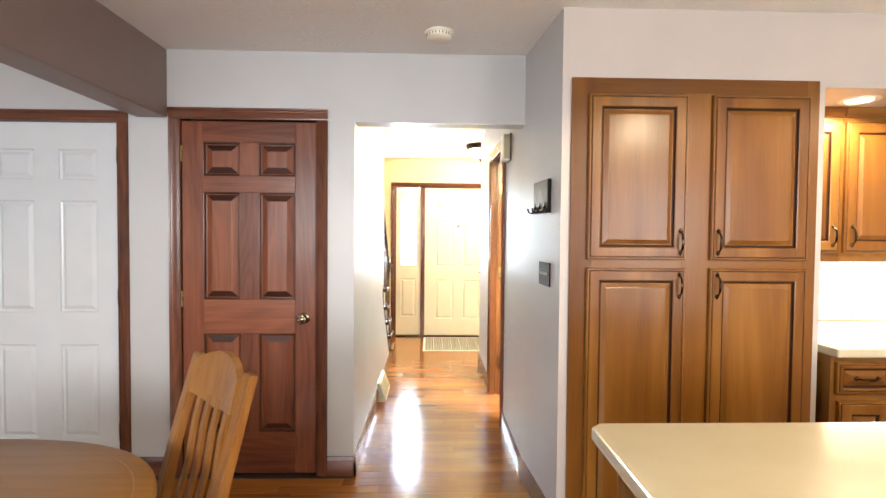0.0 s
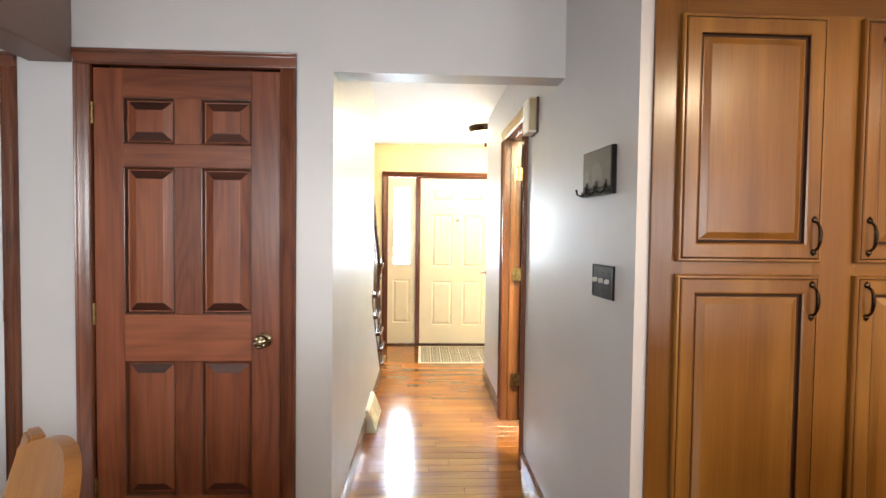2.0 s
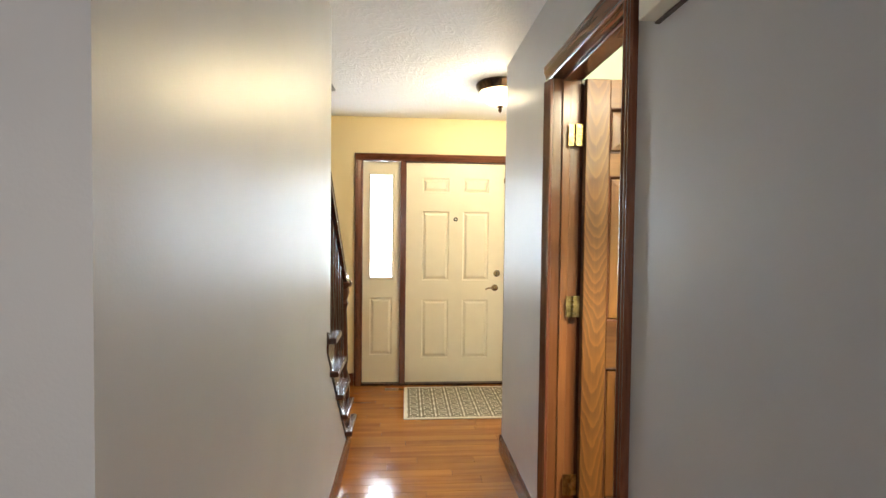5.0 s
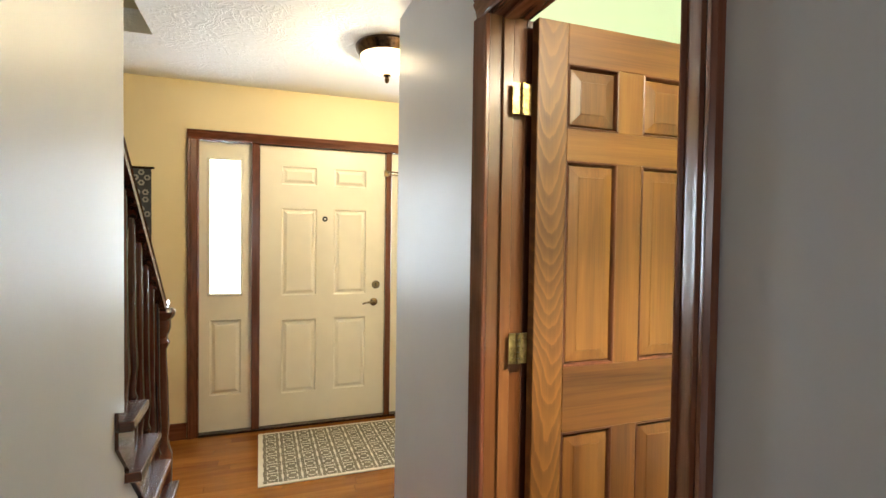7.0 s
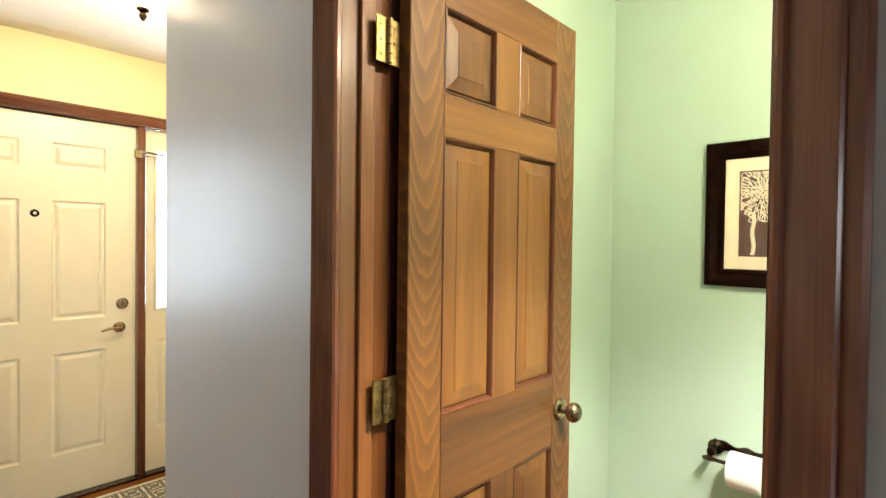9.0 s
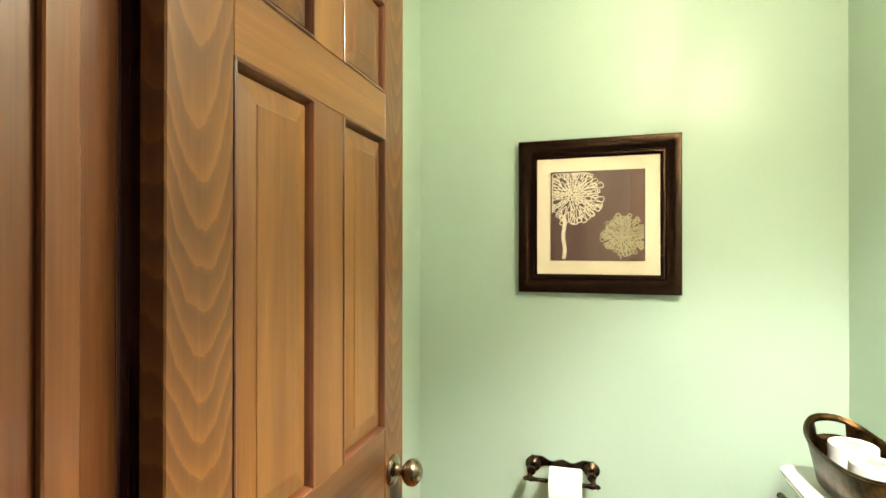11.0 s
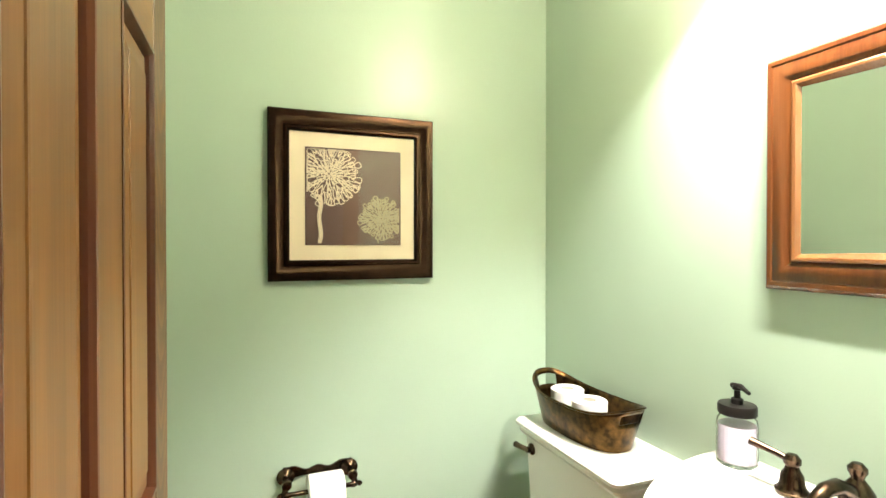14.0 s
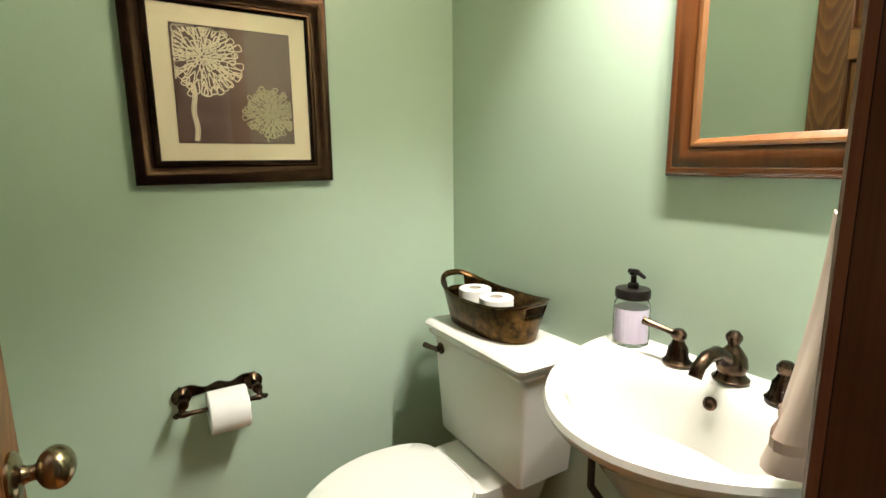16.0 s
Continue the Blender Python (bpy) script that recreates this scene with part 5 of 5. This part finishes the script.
# basket on the tank
bas = thing("basket", "dark bronze oval tin basket on the toilet tank", "basket", pose(1.702, BY0 + 0.122, 0.8225, 0, 0, 3))
N, M = 56, 9
def bas_pt(t, v, shrink=0.0):
    u = math.cos(t)
    flare = 0.80 + 0.20 * v
    top = 0.098 + (0.042 if u > 0 else 0.026) * abs(u) ** 2.2
    a, b = (0.199 - shrink) * (0.80 + 0.20 * v), (0.092 - shrink) * flare
    return (a * math.copysign(abs(math.cos(t)) ** 0.7, math.cos(t)), b * math.copysign(abs(math.sin(t)) ** 0.8, math.sin(t)), top * v)
bm = bmesh.new()
grid = [[bm.verts.new(bas_pt(2 * math.pi * k / N, j / M)) for k in range(N)] for j in range(M + 1)]
for j in range(M):
    for k in range(N):
        end = min(abs(((k + 0.5) / N * 2 * math.pi - c + math.pi) % (2 * math.pi) - math.pi) for c in (0, math.pi))
        if j in (6, 7) and end < 0.30:
            continue
        bm.faces.new((grid[j][k], grid[j][(k + 1) % N], grid[j + 1][(k + 1) % N], grid[j + 1][k]))
bm.faces.new(grid[0][::-1])
BASKET = metal("mottled_bronze_tin", (0.032, 0.021, 0.011), 0.3, (0.115, 0.062, 0.02))
shell = part("shell", bm, BASKET, bas, "mottled dark bronze shell with cut-out grips", True)
sol = shell.modifiers.new("thickness", "SOLIDIFY")
sol.thickness, sol.offset = 0.004, -1
rim = [bas_pt(2 * math.pi * k / N, 1.0) for k in range(N)]
part("rim", tube(rim, 0.0035, 6, True), BASKET, bas, smooth=True)
paper_roll(pose(1.785, BY0 + 0.122, 0.878, 0, 0, 0), 0.050, 0.10, label="spare toilet paper roll standing in the basket")
paper_roll(pose(1.672, BY0 + 0.126, 0.876, 0, 0, 0), 0.050, 0.10, label="spare toilet paper roll standing in the basket")

# pedestal basin
SX, SZ = 1.035, 0.900
sink = thing("pedestal_sink", "white porcelain pedestal sink with half-round basin", "sink", Matrix.Translation((SX, BY0, 0)))
def half_oval(a, b, y0, z, n=40, e=1.0):
    """Closed outline: straight along the wall, half an oval into the room."""
    pts = []
    for k in range(n + 1):
        t = math.pi * k / n
        pts.append((a * math.copysign(abs(math.cos(t)) ** e, math.cos(t)), y0 + (b - y0) * math.sin(t), z))
    for k in range(1, 8):
        pts.append((-a + 2 * a * k / 8, y0, z))
    return pts
def bowl_oval(a, b, cy, z, n=40):
    pts = []
    for k in range(n + 1):
        t = math.pi * k / n
        pts.append((a * math.cos(t), cy + b * math.sin(t), z))
    for k in range(1, 8):
        t = math.pi + math.pi * k / 8
        pts.append((a * math.cos(t), cy + 0.55 * b * math.sin(t), z))
    return pts
W, D = 0.302, 0.452
part("basin", loft([half_oval(0.09, 0.24, 0.01, SZ - 0.245), half_oval(0.165, 0.315, 0.006, SZ - 0.175), half_oval(0.224, 0.372, 0.004, SZ - 0.09), half_oval(0.268, 0.416, 0.003, SZ - 0.048),
                    half_oval(W - 0.004, D - 0.006, 0.002, SZ - 0.026), half_oval(W, D, 0.002, SZ - 0.012), half_oval(W - 0.003, D - 0.004, 0.002, SZ - 0.002), half_oval(W - 0.012, D - 0.014, 0.004, SZ),
                    half_oval(W - 0.030, D - 0.035, 0.012, SZ - 0.002), bowl_oval(0.225, 0.195, 0.205, SZ - 0.004), bowl_oval(0.212, 0.180, 0.207, SZ - 0.016), bowl_oval(0.195, 0.165, 0.205, SZ - 0.06), bowl_oval(0.15, 0.125, 0.20, SZ - 0.13), bowl_oval(0.03, 0.03, 0.195, SZ - 0.165)]), PORCELAIN, sink, smooth=True)
part("pedestal", loft([[(x * a, 0.14 + y * b, z) for x, y in rounded(1, 1, 0.85, 32)] for a, b, z in ((0.13, 0.12, 0.0), (0.13, 0.12, 0.04), (0.10, 0.095, 0.08), (0.085, 0.085, 0.35), (0.095, 0.10, 0.60), (0.12, 0.13, 0.70))]), PORCELAIN, sink, smooth=True)
part("overflow", lathe([(0, 0), (0.013, 0), (0.013, 0.003), (0.008, 0.004), (0.007, 0.001), (0, 0.0)], pose(0.0, 0.119, SZ - 0.033, -72), 16), BRONZE, sink, "dark overflow ring")
part("drain", lathe([(0, 0), (0.020, 0.0), (0.018, 0.003), (0, 0.0035)], Matrix.Translation((0, 0.192, SZ - 0.164)), 18), BRONZE, sink)
part("supply_hose", tube([(0.16, 0.02, 0.40), (0.24, 0.07, 0.45), (0.285, 0.10, 0.52), (0.285, 0.10, 0.60), (0.22, 0.09, 0.68), (0.11, 0.09, 0.73)], 0.010), PIPE, sink, "black supply hose", True)

def faucet_handle(x, turn):
    root = part("handle", lathe([(0, 0), (0.028, 0), (0.029, 0.005), (0.024, 0.010), (0.021, 0.018), (0.019, 0.034), (0.014, 0.042), (0.011, 0.050), (0.015, 0.056), (0.015, 0.064), (0.009, 0.072), (0, 0.074)], Matrix.Translation((x, 0.072, SZ)), 20), BRONZE, fau, smooth=True)
    c, s = math.cos(radians(turn)), math.sin(radians(turn))
    part("lever", tube([(x, 0.072, SZ + 0.060), (x + 0.03 * c, 0.072 + 0.03 * s, SZ + 0.066), (x + 0.075 * c, 0.072 + 0.075 * s, SZ + 0.074)], [0.007, 0.006, 0.0085], 10), BRONZE, root, smooth=True)
fau = thing("faucet", "oil-rubbed bronze widespread faucet with two lever handles", "faucet", Matrix.Translation((SX, BY0, 0)))
faucet_handle(0.101, 12)
faucet_handle(-0.097, 168)
part("spout_base", lathe([(0, 0), (0.032, 0), (0.033, 0.004), (0.026, 0.010), (0.024, 0.016), (0.028, 0.028), (0.025, 0.046), (0.016, 0.060), (0.010, 0.068), (0.011, 0.074), (0.0145, 0.080), (0.0145, 0.087), (0.008, 0.095), (0, 0.096)], Matrix.Translation((0, 0.058, SZ)), 22), BRONZE, fau, smooth=True)
part("spout", tube([(0, 0.064, SZ + 0.032), (0, 0.086, SZ + 0.052), (0, 0.112, SZ + 0.064), (0, 0.142, SZ + 0.063), (0, 0.166, SZ + 0.050), (0, 0.176, SZ + 0.032)], [0.0155, 0.0145, 0.0135, 0.0125, 0.012, 0.012], 14), BRONZE, fau, smooth=True)

jar = thing("soap_dispenser", "glass jar soap dispenser with lavender soap and black pump lid", "soap dispenser", Matrix.Translation((1.262, BY0 + 0.058, SZ)) @ Matrix.Scale(1.0, 4))
jar_ = part("jar", lathe([(0, 0.002), (0.034, 0.0), (0.039, 0.005), (0.040, 0.02), (0.040, 0.085), (0.038, 0.097), (0.033, 0.105), (0.032, 0.116), (0.030, 0.116), (0.030, 0.105), (0.035, 0.096), (0.037, 0.085), (0.037, 0.010), (0, 0.008)], None, 28), SOAP_GLASS, jar, "clear jar glass", True)
jar_.visible_shadow = False
soap_ = part("soap", lathe([(0, 0.0085), (0.0365, 0.0105), (0.0365, 0.086), (0, 0.0861)], None, 24), SOAP, jar, "lavender liquid soap")
soap_.visible_shadow = False
part("lid", lathe([(0.030, 0.108), (0.037, 0.108), (0.038, 0.110), (0.038, 0.126), (0.036, 0.129), (0.012, 0.130), (0.012, 0.140), (0.009, 0.142), (0, 0.142)], None, 28), BLACK, jar, "black screw lid", True)
bm = lathe([(0, 0.14), (0.0065, 0.14), (0.006, 0.158), (0.010, 0.160), (0.010, 0.168), (0, 0.170)], None, 14)
add_tube(bm, [(0.012, 0, 0.166), (-0.012, 0.004, 0.169), (-0.034, 0.008, 0.160)], [0.006, 0.006, 0.004])
part("pump", bm, BLACK, jar, "black pump head", True)

# mirror over the sink: built facing -y, turned to face +y
mir = thing("mirror", "framed wall mirror with wide russet wooden moulding", "mirror", pose(1.003, BY0 + 0.001, 1.516, 0, 0, 180))
MW, MH = 0.228, 0.235
MF = [(0.0, 0.0), (0.0, -0.020), (0.004, -0.025), (0.012, -0.026), (0.015, -0.023), (0.019, -0.025), (0.030, -0.030), (0.042, -0.029), (0.054, -0.019)]
part("frame", rings(-MW, MW, -MH, MH, [(i, d * 0.72) for i, d in MF], close=False), MIRROR_WOOD, mir, smooth=True)
part("inner_lip", rings(-MW, MW, -MH, MH, [(0.054, -0.0137), (0.0545, -0.0195), (0.058, -0.0215), (0.063, -0.0205), (0.068, -0.0150), (0.075, -0.0085), (0.075, -0.0060)], close=False), LIP_WOOD, mir, "paler copper-brown inner lip", True)
part("outer_bead", rings(-MW - 0.004, MW + 0.004, -MH - 0.004, MH + 0.004, [(0, 0), (0.0, -0.008), (0.003, -0.0115), (0.0045, -0.011)], close=False), MIRROR_WOOD, mir, smooth=True)
mglass = part("mirror_glass", boxes((-MW + 0.07, MW - 0.07, -0.0085, -0.006, -MH + 0.07, MH - 0.07)), MIRROR_GLASS, mir, "silvered mirror glass")
mglass.matrix_basis = pose(0, 0, 0, 0, 0, 1.6)

# vanity light above the mirror
van = thing("vanity_light", "bronze vanity light bar with three downward glass shades", "wall light", Matrix.Translation((1.003, BY0, 2.23)))
part("bar", boxes((-0.26, 0.26, 0.0, 0.025, -0.035, 0.035), bevel=0.006, seg=2), BRONZE, van)
SHADE, _nd, _ln, _b = mat_base("frosted_shade_glass", 0.35, 0, (0.85, 0.80, 0.70))
_tr = _nd.new("ShaderNodeBsdfTransparent")
_tr.inputs[0].default_value = (1.0, 0.96, 0.88, 1)
_mx = _nd.new("ShaderNodeMixShader")
_mx.inputs[0].default_value = 0.43
_ln.new(_b.outputs[0], _mx.inputs[1])
_ln.new(_tr.outputs[0], _mx.inputs[2])
_ln.new(_mx.outputs[0], _nd["Material Output"].inputs[0])
for x in (-0.19, 0.0, 0.19):
    part("arm", tube([(x, 0.02, 0.0), (x, 0.07, 0.03), (x, 0.175, 0.02), (x, 0.185, -0.01)], 0.007), BRONZE, van, smooth=True)
    part("shade", lathe([(0.018, -0.005), (0.030, -0.012), (0.040, -0.04), (0.052, -0.085), (0.068, -0.105), (0.066, -0.105), (0.050, -0.084), (0.037, -0.04), (0.027, -0.014), (0.018, -0.008)], Matrix.Translation((x, 0.185, 0)), 24), SHADE, van, "frosted amber bell shade", True)
    bl = part("bulb", lathe([(0, -0.012), (0.012, -0.012), (0.014, -0.02), (0.022, -0.034), (0.020, -0.048), (0, -0.056)], Matrix.Translation((x, 0.185, 0)), 16), glow("lit_bulb", (1, 0.85, 0.6), 12.0), van, "glowing bulb", True)
    bl.visible_shadow = False
    lamp("vanity_bulb", "POINT", (1.003 + x, BY0 + 0.185, 2.23 - 0.040), 172, (1.0, 0.925, 0.815), 0.011)

# towel on a ring beside the doorway
tw = thing("hand_towel", "beige terry hand towel hanging beside the doorway", "towel", Matrix.Translation((XRB + 0.008, 3.765, 0)))
bm = bmesh.new()
loops = []
for j in range(12):
    v = j / 11
    z = 1.25 - 0.290 * v
    half = 0.018 + 0.060 * v ** 1.7
    depth = 0.022 + 0.036 * v ** 1.7
    lp = []
    for k in range(40):
        t = 2 * math.pi * k / 40
        fold = 1 + 0.10 * math.sin(5 * t + 3 * v) * (0.4 + v)
        lp.append((0.060 + depth * math.cos(t) * fold, half * math.sin(t) * fold, z + 0.006 * math.sin(3 * t + 1)))
    loops.append(lp)
add_loft(bm, loops)
part("cloth", bm, TOWEL, tw, smooth=True)
part("hem", loft([[(0.060 + (x - 0.060) * 1.02, y * 1.02, z + dz) for x, y, z in loops[-2]] for dz in (0.0, 0.014)], False, False), TOWEL, tw, "woven band near the hem")
ring_ = thing("towel_ring", "bronze towel ring on the wall", "towel ring", Matrix.Translation((XRB + 0.008, 3.765, 1.31)))
part("rosette", lathe([(0, 0), (0.026, 0), (0.024, 0.008), (0.01, 0.012), (0.009, 0.05), (0, 0.052)], pose(0, 0, 0, 0, 90), 16), BRONZE, ring_, smooth=True)
part("ring", tube([(0.05, 0.07 * math.sin(2 * math.pi * k / 28), -0.07 + 0.07 * math.cos(2 * math.pi * k / 28)) for k in range(28)], 0.005, 8, True), BRONZE, ring_, smooth=True)

# windows behind the start of the walk
def rear_window(name, x0, x1, z0, z1):
    root = thing(name, "white framed window", "window", kind="structure")
    part("window_frame", rings(x0, x1, z0, z1, [(0, -0.05), (0, 0.03), (0.05, 0.03), (0.05, -0.05), (0, -0.05)], y=-2.95, close=False), WHITE_PLASTIC, root)
    part("sash_bar", boxes(((x0 + x1) / 2 - 0.02, (x0 + x1) / 2 + 0.02, -2.98, -2.93, z0, z1)), WHITE_PLASTIC, root)
    p = part("pane", boxes((x0 + 0.04, x1 - 0.04, -2.958, -2.952, z0 + 0.04, z1 - 0.04)), CLEAR, root)
    p.visible_shadow = False
rear_window("window_3", -2.5, -0.3, 1.0, 2.3)
rear_window("window_4", 2.6, 4.1, 1.05, 2.15)

# ---------- tiles and floor boards ----------
tile_mesh = None
for i in range(16):
    for j in range(5):
        x0, z0 = 1.895 + i * 0.1 + (0.05 if j % 2 else 0), 0.916 + j * 0.078
        if tile_mesh is None:
            t0 = part("tile", boxes((0, 0.097, -0.008, 0, 0, 0.075), bevel=0.002), TILE, bs)
            tile_mesh = t0.data
        else:
            t0 = new("tile", tile_mesh)
            t0.parent = bs
        t0.matrix_basis = Matrix.Translation((x0, 3.206, z0))

floor = structure("floor", boxes((-3.4, 4.4, -3.0, YC, -0.05, -0.004), (-1.5, 2.75, YC, YF + 0.02, -0.05, -0.004)), SUBFLOOR, "glossy reddish-brown hardwood strip floor", "floor")
BW = 0.083
rng = random.Random(11)
meshes = {}
def board_mesh(length):
    key = round(length, 2)
    if key not in meshes:
        bm = boxes((0, key - 0.0008, 0, BW - 0.0008, -0.006, 0), bevel=0.0006)
        me = bpy.data.meshes.new("floor_board")
        bm.to_mesh(me)
        bm.free()
        me.materials.append(FLOOR_WOOD)
        meshes[key] = me
    return meshes[key]
rest = bmesh.new()
count = 0
def lay(x_start, x_end, y0, near):
    global count
    x = x_start
    first = True
    while x < x_end - 0.02:
        length = rng.choice((0.35, 0.45, 0.55, 0.7, 0.85, 1.0, 1.2)) * (rng.uniform(0.3, 1.0) if first else 1.0)
        length = round(max(0.12, min(length, x_end - x)), 2)
        if x_end - x - length < 0.12:
            length = round(x_end - x, 2)
        first = False
        if near(x, length) and count < 300:
            ob = new("floor_board", board_mesh(length))
            ob.parent = floor
            ob.matrix_basis = Matrix.Translation((x, y0, 0))
            count += 1
        else:
            add_box(rest, x, x + length - 0.0012, y0, y0 + BW - 0.0012, -0.006, 0)
        x += length
rows_y = int((YF - YC) / BW) + 1
for k in range(rows_y):
    y0 = YF - (k + 1) * BW
    lay(-1.4 if y0 > 5.8 else -0.375, 2.65 if y0 > YE else (XR if not (DY0 < y0 + BW and y0 < DY1) else XRB), y0, lambda x, l: x < 1.2)
ybase = YF - rows_y * BW
for k in range(int((ybase + 2.9) / BW)):
    y0 = ybase - (k + 1) * BW
    lay(-3.3, 4.3, y0, lambda x, l: y0 > 1.0 and -1.3 < x < 1.0)
for k in range(int((BY1 - BY0) / BW)):
    lay(XRB + 0.008, BX, BY0 + k * BW, lambda x, l: False)
fl = finish("floor_boards_beyond", rest, FLOOR_WOOD)
fl.parent = floor
fl["kind"] = "stuff"
